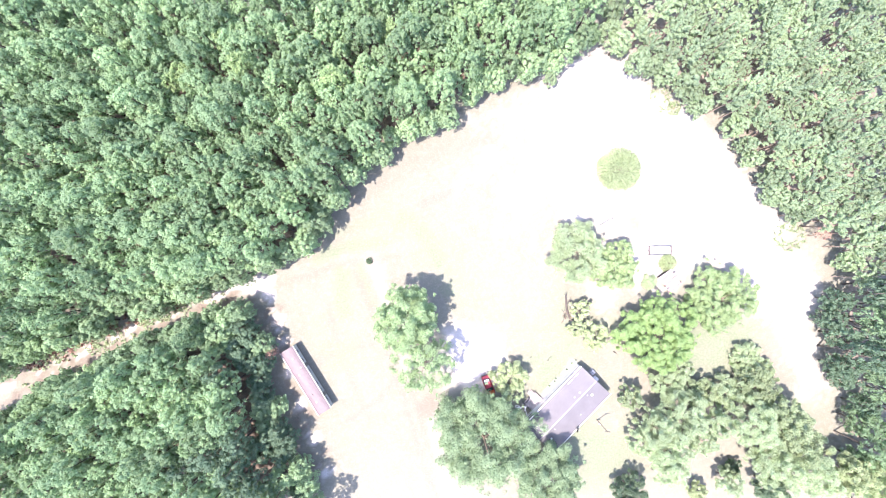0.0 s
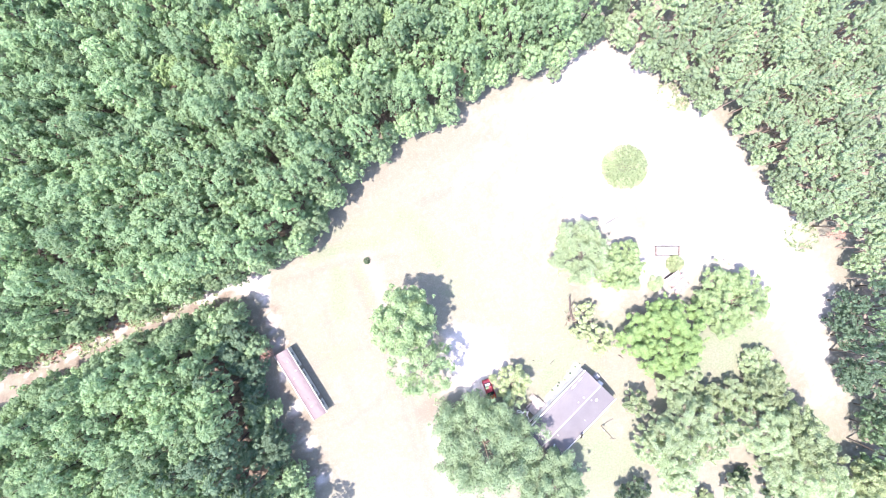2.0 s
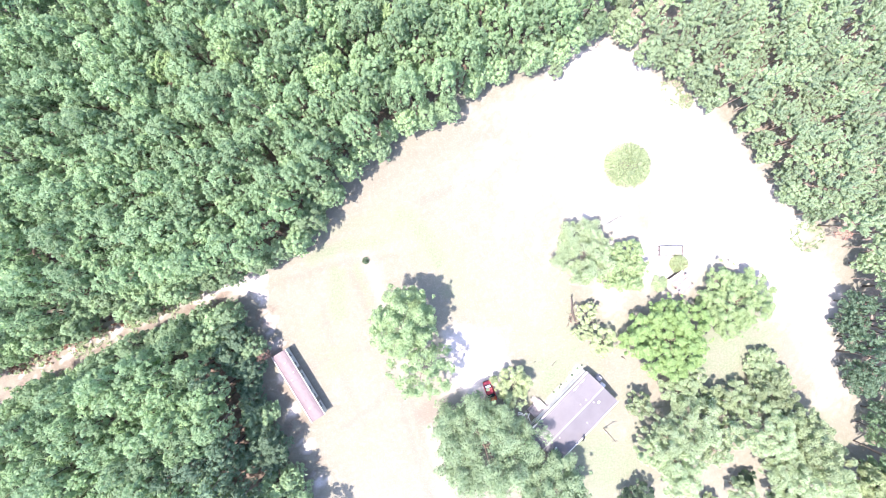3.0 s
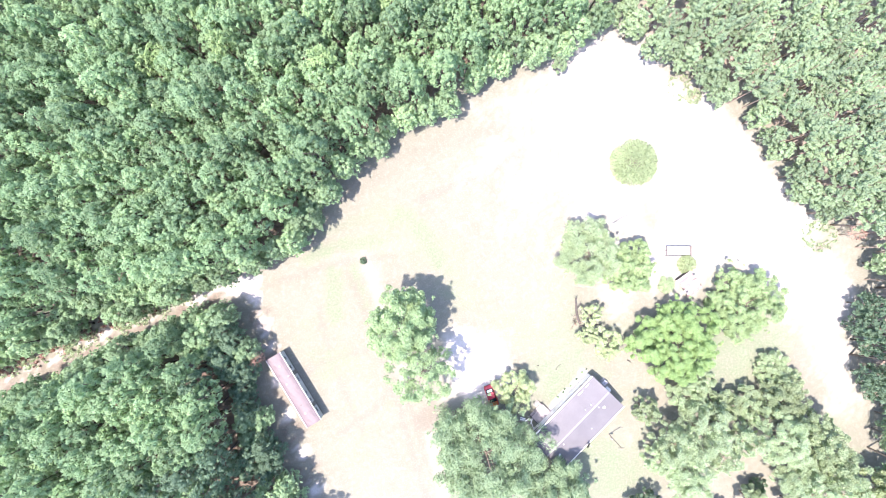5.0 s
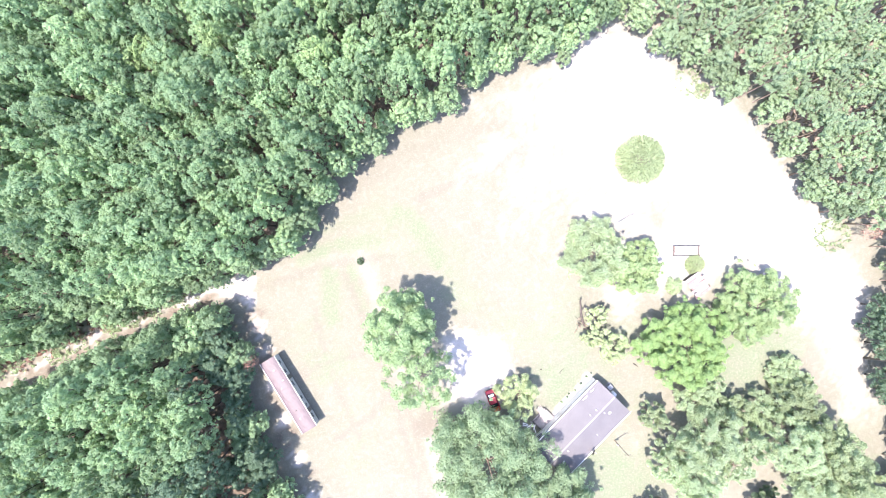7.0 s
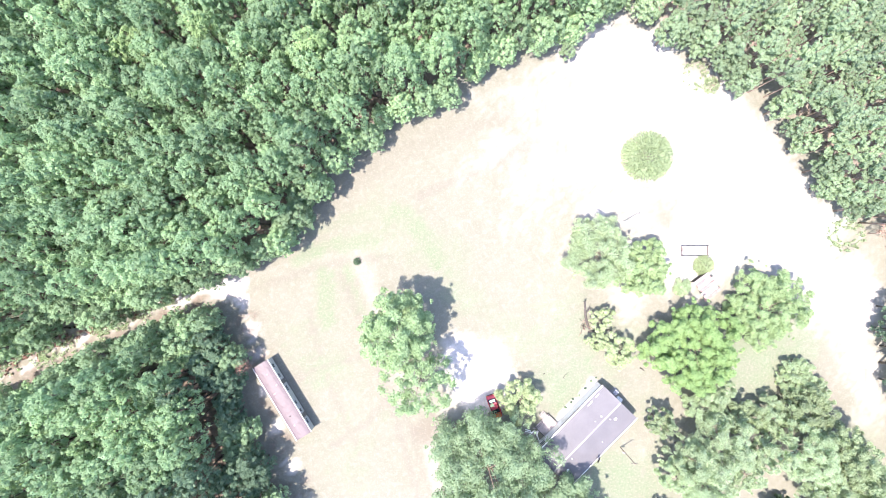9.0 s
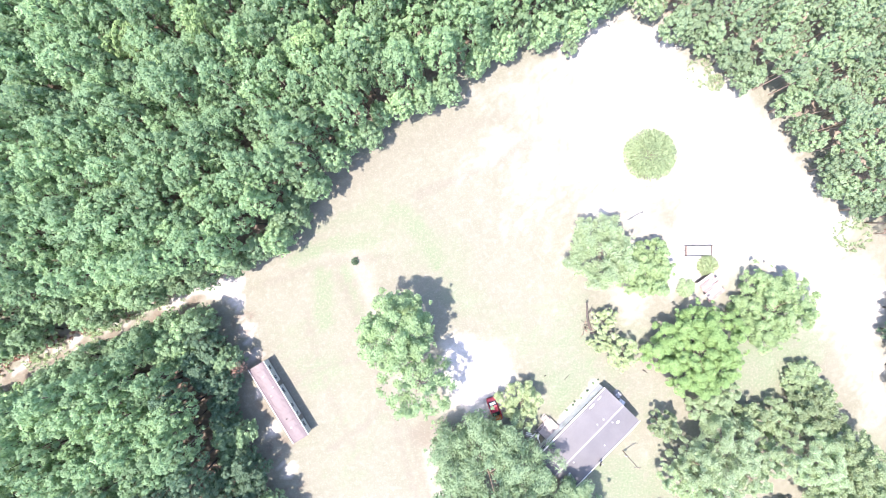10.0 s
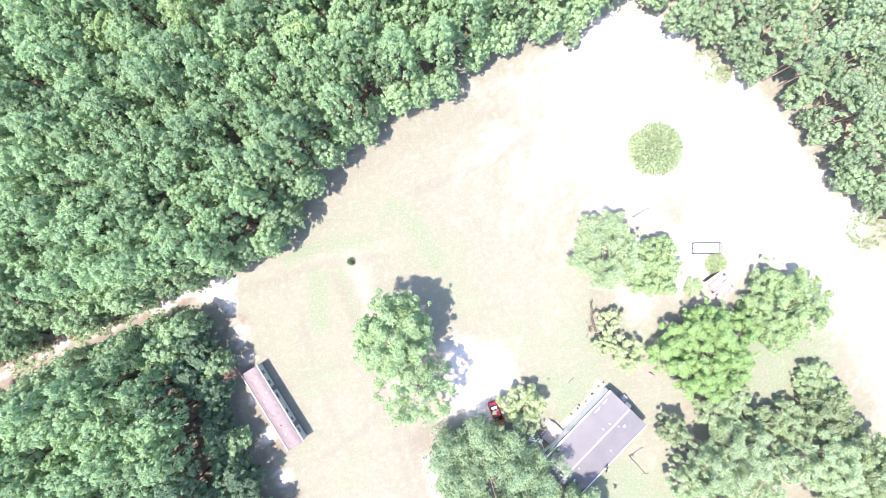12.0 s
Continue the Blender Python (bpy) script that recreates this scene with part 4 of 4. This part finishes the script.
house = build_house()
HM = pose(25.6, -33.1, 0, 0, 0, 46.0)


def build_deck():
    t = thing("deck", HM @ pose(-3.9, 5.52, 0), "small weathered wooden deck with steps at the house door", "deck")
    n = 15
    w = 3.4 / n
    for k in range(n):
        part("plank", boxed(-1.7 + k * w, -1.25, 0.5, -1.7 + (k + 1) * w - 0.012, 1.2, 0.54), bleached, t)
    for x in (-1.6, 0, 1.6):
        for y in (-1.15, 1.1):
            part("post", boxed(x - 0.05, y - 0.05, -0.1, x + 0.05, y + 0.05, 1.45 if y > 0 else 0.5), dark_metal, t)
    for z in (1.0, 1.42):
        part("rail", boxed(-1.65, 1.07, z, -0.2, 1.13, z + 0.07), dark_metal, t, "dark handrail")
        part("rail", boxed(-1.63, -1.1, z, -1.57, 1.07, z + 0.07), dark_metal, t, "dark handrail")
    for k in range(3):
        part("step", boxed(0.25, 1.22 + 0.28 * k, 0.0, 1.5, 1.48 + 0.28 * k, 0.4 - 0.15 * k), old_wood, t)
    return t


build_deck()


def build_scrap(m):
    t = thing("scrap_boards", m, "loose white boards scattered beside the deck", "boards")
    g = random.Random(8)
    for k in range(8):
        w, l = g.uniform(0.14, 0.3), g.uniform(0.9, 2.0)
        part("board", boxed(-l / 2, -w / 2, 0, l / 2, w / 2, 0.03, m=pose(g.uniform(-1.1, 1.1), g.uniform(-1.2, 1.2), 0.01 + 0.034 * k, 0, 0, g.uniform(-70, 70))), trim_white if k % 3 else bleached, t)


build_scrap(HM @ pose(-6.4, 5.9, 0))


def build_ac(m):
    t = thing("air_conditioner", m, "grey outdoor air conditioner on a slab beside the house", "air conditioner")
    part("slab", boxed(-0.6, -0.6, -0.05, 0.6, 0.6, 0.08, 0.02), ridge_white, t, "pale concrete slab")
    part("case", boxed(-0.42, -0.42, 0.08, 0.42, 0.42, 0.85, 0.04), grey_metal, t)
    g = bmesh.new()
    for r in (0.12, 0.22, 0.32):
        tube(g, [(r * math.cos(a), r * math.sin(a), 0.88) for a in np.linspace(0, 6.283, 17)], [0.012] * 17, 4)
    part("grille", g, dark_metal, t, "dark round fan grille")


build_ac(HM @ pose(9.2, 0.7, 0))


def build_stoop(m):
    t = thing("back_steps", m, "small white steps at the gable end of the house", "steps")
    for k in range(3):
        part("step", boxed(0.3 * k, -0.55, -0.05, 0.3 * (k + 1) - 0.01, 0.55, 0.55 - 0.17 * k, 0.01), trim_white, t)
    for y in (-0.55, 0.55):
        part("handrail", tube(bmesh.new(), [(0.1, y, 0.5), (0.1, y, 1.35), (0.85, y, 0.95), (0.85, y, 0.05)], [0.025] * 4, 6), dark_metal, t)


build_stoop(HM @ pose(8.25, -0.9, 0))


def build_dish(m):
    t = thing("satellite_dish", m, "dark grey satellite dish at the roof edge of the house", "satellite dish")
    bm = bmesh.new()
    rings = [[bm.verts.new((r * math.cos(a), r * math.sin(a), 0.5 * r * r)) for a in np.linspace(0, 6.283, 17)[:-1]] for r in (0.05, 0.2, 0.36)]
    for a, b in zip(rings, rings[1:]):
        for k in range(16):
            bm.faces.new((a[k], a[(k + 1) % 16], b[(k + 1) % 16], b[k]))
    bm.faces.new(rings[0])
    bmesh.ops.solidify(bm, geom=bm.faces[:], thickness=0.02)
    bmesh.ops.transform(bm, matrix=pose(0.1, 0, 0.45, 0, 50, 0), verts=bm.verts)
    part("reflector", bm, dark_metal, t)
    part("mast", tube(bmesh.new(), [(0, 0, 0), (0, 0, 0.45)], [0.03, 0.03], 8), grey_metal, t)
    part("feed_arm", tube(bmesh.new(), [(0, 0, 0.3), (0.5, 0, 0.62)], [0.018, 0.018], 6), grey_metal, t)


build_dish(HM @ pose(-1.6, -3.95, 2.67, 0, 0, -60) @ Matrix.Scale(1.5, 4))


def small_plant(x, y, r, leafy, label, seed, name="flower_plant"):
    g = np.random.default_rng(seed)
    t = thing(name, Matrix.Translation((x, y, 0)), label, "plant", "plants along the house front")
    lobes = [((g.normal() * r * 0.4, g.normal() * r * 0.4, r * (0.7 + 0.5 * g.random())), r * 0.55) for k in range(6)]
    st = bmesh.new()
    for c, q in lobes:
        tube(st, [(0, 0, -0.05), (c[0] * 0.5, c[1] * 0.5, c[2] * 0.6), c], [0.02, 0.015, 0.008], 4)
    part("stems", st, bark, t)
    new("leaves", sprays("leaves", leaf_cloud(g, lobes, 24, 0.22, 0.5), leafy)).parent = t


for n, (x, y) in enumerate([(28.1, -23.4), (27.3, -24.1), (26.1, -25.4), (25.1, -26.7), (23.6, -28.0), (22.5, -28.9), (23.9, -27.4)]):
    small_plant(x, y - 0.1, 0.12 + 0.04 * (n % 3), leaf_oak if n % 2 else leaf_dark, "small low plant in the bed along the house", 300 + n)


def build_pole(x, y, h):
    t = thing("service_pole", Matrix.Translation((x, y, 0)), "tall dark wooden service pole with a crossarm", "pole")
    part("shaft", tube(bmesh.new(), [(0, 0, -0.2), (0, 0, h * 0.5), (0, 0, h)], [0.085, 0.075, 0.06], 10), bark, t)
    part("crossarm", boxed(-0.55, -0.05, h - 0.5, 0.55, 0.05, h - 0.38, 0.01), bark_dark, t)
    part("meter_box", boxed(-0.16, -0.3, 1.3, 0.16, -0.12, 1.9, 0.02), grey_metal, t, "grey meter box")


build_pole(32.6, -36.25, 6.8)


def build_yard_light(x, y, h):
    t = thing("yard_light", Matrix.Translation((x, y, 0)), "white pole with a yard light on an arm", "lamp post")
    part("shaft", tube(bmesh.new(), [(0, 0, -0.2), (0, 0, h * 0.5), (0, 0, h)], [0.12, 0.1, 0.08], 10), trim_white, t)
    part("arm", tube(bmesh.new(), [(0, 0, h - 0.25), (0.25, 0.1, h - 0.05), (0.6, 0.2, h)], [0.03, 0.03, 0.03], 6), grey_metal, t)
    part("lamp_head", tube(bmesh.new(), [(0.6, 0.2, h - 0.22), (0.6, 0.2, h - 0.08), (0.6, 0.2, h + 0.06)], [0.17, 0.15, 0.07], 12), grey_metal, t, "grey lamp head")


build_yard_light(33.0, 5.0, 7.0)


def build_car(m):
    t = thing("car", m, "red parked car under the edge of a tree", "car")

    def loft(sections):
        """Closed body from cross sections: x, half width, bottom, shoulder, top, top half width."""
        bm = bmesh.new()
        rings = []
        for x, w, zb, zs, zt, wt in sections:
            rings.append([bm.verts.new(c) for c in ((x, -w * 0.92, zb), (x, -w, zb + 0.15), (x, -w, zs), (x, -wt, zt), (x, wt, zt), (x, w, zs), (x, w, zb + 0.15), (x, w * 0.92, zb))])
        for a, b in zip(rings, rings[1:]):
            for k in range(8):
                bm.faces.new((a[k], a[(k + 1) % 8], b[(k + 1) % 8], b[k]))
        bm.faces.new(rings[0])
        bm.faces.new(rings[-1][::-1])
        return bm

    part("body", loft([(-2.2, 0.7, 0.35, 0.75, 0.82, 0.6), (-2.05, 0.82, 0.25, 0.85, 0.95, 0.72), (-1.2, 0.86, 0.22, 0.88, 0.98, 0.76), (0.8, 0.87, 0.22, 0.88, 0.98, 0.76),
                       (1.6, 0.84, 0.22, 0.8, 0.88, 0.72), (2.05, 0.78, 0.26, 0.68, 0.76, 0.64), (2.18, 0.62, 0.35, 0.58, 0.63, 0.5)]), red_paint, t, smooth=False)
    part("windows", loft([(-1.6, 0.68, 0.9, 0.95, 0.99, 0.66), (-0.95, 0.72, 0.9, 1.1, 1.36, 0.58), (0.25, 0.72, 0.9, 1.1, 1.38, 0.58), (1.05, 0.7, 0.88, 0.95, 0.98, 0.66)]), window_glass, t, "dark car windows")
    part("hood", loft([(1.12, 0.74, 0.9, 0.95, 0.985, 0.68), (1.6, 0.74, 0.82, 0.87, 0.9, 0.68), (1.98, 0.68, 0.72, 0.76, 0.79, 0.6)]), faded_orange, t, "sun-faded orange bonnet")
    part("roof", loft([(-0.95, 0.58, 1.33, 1.385, 1.4, 0.5), (-0.7, 0.6, 1.33, 1.4, 1.43, 0.52), (0.0, 0.6, 1.33, 1.4, 1.43, 0.52), (0.25, 0.58, 1.33, 1.385, 1.4, 0.5)]), red_paint, t)
    # white panel just above the rear glass, in place of its sky glare
    part("rear_glare", boxed(-0.22, -0.5, 0, 0.22, 0.5, 0.012, m=pose(-1.27, 0, 1.2, 0, -29.6, 0)), trim_white, t, "pale panel standing in for glare on the sloping rear window")
    for x in (-1.35, 1.35):
        for s in (-1, 1):
            tyre = part("wheel", tube(bmesh.new(), [(x, s * 0.68, 0.3), (x, s * 0.72, 0.3), (x, s * 0.86, 0.3), (x, s * 0.89, 0.3)], [0.26, 0.3, 0.3, 0.27], 18), black_rubber, t)
            part("rim", tube(bmesh.new(), [(x, s * 0.885, 0.3), (x, s * 0.9, 0.3)], [0.18, 0.16], 14), grey_metal, tyre)
    for s in (-1, 1):
        part("headlight", boxed(2.04, s * 0.52 - 0.14, 0.58, 2.14, s * 0.52 + 0.14, 0.7, 0.02), lamp_clear, t)
        part("tail_light", boxed(-2.22, s * 0.55 - 0.16, 0.62, -2.1, s * 0.55 + 0.16, 0.78, 0.02), amber, t)
        part("mirror", boxed(0.62, s * 0.9 - 0.09, 0.95, 0.74, s * 0.9 + 0.09, 1.07, 0.02), red_paint, t)
    part("bumper", boxed(2.1, -0.66, 0.32, 2.24, 0.66, 0.48, 0.03), dark_metal, t)
    part("bumper", boxed(-2.26, -0.7, 0.35, -2.14, 0.7, 0.52, 0.03), dark_metal, t)


build_car(pose(9.5, -28.75, 0, 0, 0, 291))


def build_trailer():
    t = thing("mobile_home", pose(-28.42, -27.1, 0, 0, 0, -58.1), "long narrow mobile home with a faded pink roof", "mobile home")
    L, W = 15.0, 1.52
    part("skirting", boxed(-L / 2 + 0.15, -W + 0.14, -0.1, L / 2 - 0.15, W - 0.14, 0.6), skirt_grey, t)
    for a in ((-L / 2 + 0.08, W - 0.16, L / 2 - 0.08, W - 0.06), (-L / 2 + 0.08, -W + 0.06, L / 2 - 0.08, -W + 0.16), (-L / 2 + 0.08, -W + 0.16, -L / 2 + 0.18, W - 0.16), (L / 2 - 0.18, -W + 0.16, L / 2 - 0.08, W - 0.16)):
        part("wall", boxed(a[0], a[1], 0.55, a[2], a[3], 2.72), trailer_green, t)
    bm = bmesh.new()
    rows = []
    n = 30
    g = np.random.default_rng(9)
    for i in range(n + 1):
        x = -L / 2 + L * i / n
        up = [bm.verts.new((x, y, 2.72 + 0.2 * (1 - (y / W) ** 2) + (0.008 * g.normal() if 0 < i < n and abs(y) < W else 0))) for y in np.linspace(-W, W, 9)]
        rows.append(up + [bm.verts.new((x, W, 2.64)), bm.verts.new((x, -W, 2.64))])
    for a, b in zip(rows, rows[1:]):
        for k in range(11):
            bm.faces.new((a[k], a[(k + 1) % 11], b[(k + 1) % 11], b[k]))
    bm.faces.new(rows[0])
    bm.faces.new(rows[-1][::-1])
    roof = part("roof", bm, pink_tin, t, "faded pink sheet metal roof")
    for i in range(1, 12):
        x = -L / 2 + L * i / 12
        pts = [(x, y, 2.735 + 0.2 * (1 - (y / W) ** 2)) for y in np.linspace(-W, W, 9)]
        part("seam", tube(bmesh.new(), pts, [0.013] * 9, 4), pink_tin, roof)
    for s in (-1, 1):
        part("roof_edge", boxed(-L / 2, s * (W + 0.015) - 0.03, 2.62, L / 2, s * (W + 0.015) + 0.03, 2.76), trim_white, t, "white roof edge trim")
    for x, y in ((-5.2, 0.2), (-2.8, 0.7), (-1.6, -0.4), (4.9, -0.3)):
        part("vent_cap", tube(bmesh.new(), [(x, y, 2.8), (x, y, 3.0), (x, y, 3.05)], [0.1, 0.1, 0.03], 10), trim_white, roof, "small white roof vent")
    part("stove_pipe", tube(bmesh.new(), [(3.2, -0.2, 2.8), (3.2, -0.2, 3.25)], [0.09, 0.09], 10), dark_metal, roof, "dark stove pipe")
    for x, w in ((-6.0, 0.9), (-4.0, 0.9), (-1.3, 1.2), (1.7, 0.9), (3.3, 0.7), (5.6, 1.2)):
        window_on(t, x, W - 0.06, 1.45, w * 0.8, 0.7, 1, rim=trailer_green)
    for x, w in ((-5.0, 0.9), (0.2, 0.9), (4.6, 0.9)):
        window_on(t, x, -W + 0.06, 1.45, w * 0.8, 0.7, -1, rim=trailer_green)
    for x in (-2.7, 4.4):
        d = part("door", boxed(x - 0.42, W - 0.057, 0.66, x + 0.42, W - 0.01, 2.5, 0.01), skirt_grey, t, "grey door")
        part("door_handle", boxed(x + 0.28, W - 0.01, 1.5, x + 0.34, W + 0.04, 1.6), dark_metal, d)
    return t


build_trailer()


def build_pen(m):
    t = thing("pen", m, "small open pen of thin dark posts and rails", "pen")
    xs, hy = (-2.35, -0.8, 0.8, 2.35), 0.92
    for x in xs:
        for y in (-hy, hy):
            part("post", tube(bmesh.new(), [(x, y, -0.15), (x, y, 0.85)], [0.05, 0.05], 6), dark_metal, t)
    for z in (0.4, 0.8):
        for y in (-hy, hy):
            if y > 0 or z < 0.6:
                part("rail", tube(bmesh.new(), [(-2.4, y, z), (2.4, y, z)], [0.05, 0.05], 6), dark_metal, t)
        for x in (-2.35, 2.35):
            part("rail", tube(bmesh.new(), [(x, -hy, z + 0.03), (x, hy, z + 0.03)], [0.05, 0.05], 6), rust_brown, t)
    part("loose_rail", tube(bmesh.new(), [(-2.4, 0.0, 0.75), (-3.0, 0.1, 0.4), (-3.5, -0.2, 0.05)], [0.03] * 3, 6), dark_metal, t)


build_pen(pose(45.85, -0.26, 0, 0, 0, 0.6))


def build_lean_to(m):
    t = thing("lean_to", m, "low collapsed lean-to of white and faded red boards", "shed")
    for x in (-1.2, 1.2):
        for y in (-1.6, 1.6):
            part("post", boxed(x - 0.06, y - 0.06, -0.1, x + 0.06, y + 0.06, 1.28 + (0.2 if y > 0 else -0.35)), old_wood, t)
    cols = (red_board, bleached, bleached, red_board, bleached, red_board, bleached)
    g = random.Random(3)
    for k in range(7):
        y0 = -1.9 + k * 0.54
        part("board", boxed(-1.5 + g.uniform(-0.25, 0.2), y0, 0, 1.45 + g.uniform(-0.3, 0.3), y0 + 0.5, 0.03, m=pose(0, 0, 1.32 + 0.012 * (k % 2), 8.5, g.uniform(-2, 2), g.uniform(-4, 4))), cols[k], t)
    part("sheet", boxed(-0.2, 0.2, 0, 0.7, 1.0, 0.02, m=pose(0, 0, 1.4, 8.5, 2, 12)), grey_metal, t, "loose grey metal sheet")
    part("back_wall", boxed(-1.3, 1.62, 0.0, 1.3, 1.68, 1.2), bark_dark, t, "dark board wall")


build_lean_to(pose(47.7, -6.6, 0, 0, 0, 36) @ Matrix.Diagonal((1.15, 1.15, 1.0, 1)))


def build_branch(m, length, label, fork=True, radius=0.05):
    t = thing("fallen_branch", m, label, "branch")
    bm = bmesh.new()
    tube(bm, [(-length / 2, 0, radius), (0, 0.06 * length, radius * 1.6), (length / 2, 0, radius)], [radius, radius * 0.9, radius * 0.5], 6)
    part("stick", bm, bark_dark, t)
    if fork:
        part("twig", tube(bmesh.new(), [(-length * 0.45, 0, radius), (-length * 0.4, -length * 0.2, radius * 0.8)], [radius * 0.7, radius * 0.3], 5), bark_dark, t)


build_branch(pose(22.6, -23.1, 0, 0, 0, 45), 1.5, "dark bent stick lying in the grass")
build_branch(pose(36.5, -22.0, 0, 0, 0, -35), 1.0, "short dark log lying under a tree", False, 0.11)
build_branch(pose(18.6, -22.9, 0, 0, 0, 20), 0.4, "small dark piece of wood in the grass", False, 0.08)
build_branch(pose(24.6, 10.9, 0, 0, 0, 70), 0.6, "thin twig lying in the field", True, 0.03)
build_branch(pose(46.9, 4.1, 0, 0, 0, 60), 0.7, "thin twig lying beside the yard", True, 0.03)


def build_snag(x, y):
    t = thing("dead_tree", Matrix.Translation((x, y, 0)), "broken dead snag leaning over, with one bare dark fork", "tree")
    bm = bmesh.new()
    tube(bm, [(0.1, -0.3, -0.1), (-0.5, 1.0, 0.35), (-0.9, 2.5, 0.7), (-1.0, 3.6, 1.0), (-1.2, 4.5, 1.3), (-0.95, 5.1, 1.45)], [0.26, 0.22, 0.2, 0.17, 0.14, 0.07], 8)
    part("trunk", bm, bark_dark, t)
    for p, q, r in (((-0.9, 2.5, 0.7), (-0.15, 4.0, 1.2), 0.13), ((-1.2, 4.5, 1.3), (-1.6, 5.0, 1.5), 0.07), ((-0.5, 1.0, 0.35), (-1.4, 1.5, 0.8), 0.08)):
        part("limb", tube(bmesh.new(), [p, tuple((u + v) / 2 + 0.1 for u, v in zip(p, q)), q], [r, r * 0.75, r * 0.35], 6), bark_dark, t)


build_snag(26.8, -14.4)


def build_brush(x, y, seed):
    """A heap of dead twigs."""
    g = np.random.default_rng(seed)
    t = thing("brush_heap", Matrix.Translation((x, y, 0)), "heap of grey dead twigs at the foot of a snag", "brush")
    for k in range(26):
        a, q, z = g.random() * 6.283, 0.2 + 0.9 * g.random(), 0.1 + 0.5 * g.random()
        c = np.array((g.normal() * 0.4, g.normal() * 0.7, 0.03))
        e = c + np.array((q * math.cos(a), q * math.sin(a), z))
        part("twig", tube(bmesh.new(), [tuple(c), tuple((c + e) / 2 + np.array((0, 0, 0.08))), tuple(e)], [0.045, 0.035, 0.015], 4), bark_dark if k % 3 else dead_twigs, t)


build_brush(25.9, -13.9, 5)
build_branch(pose(28.7, -15.0, 0, 0, 0, 5), 4.2, "long grey log lying between small trees", False, 0.14)
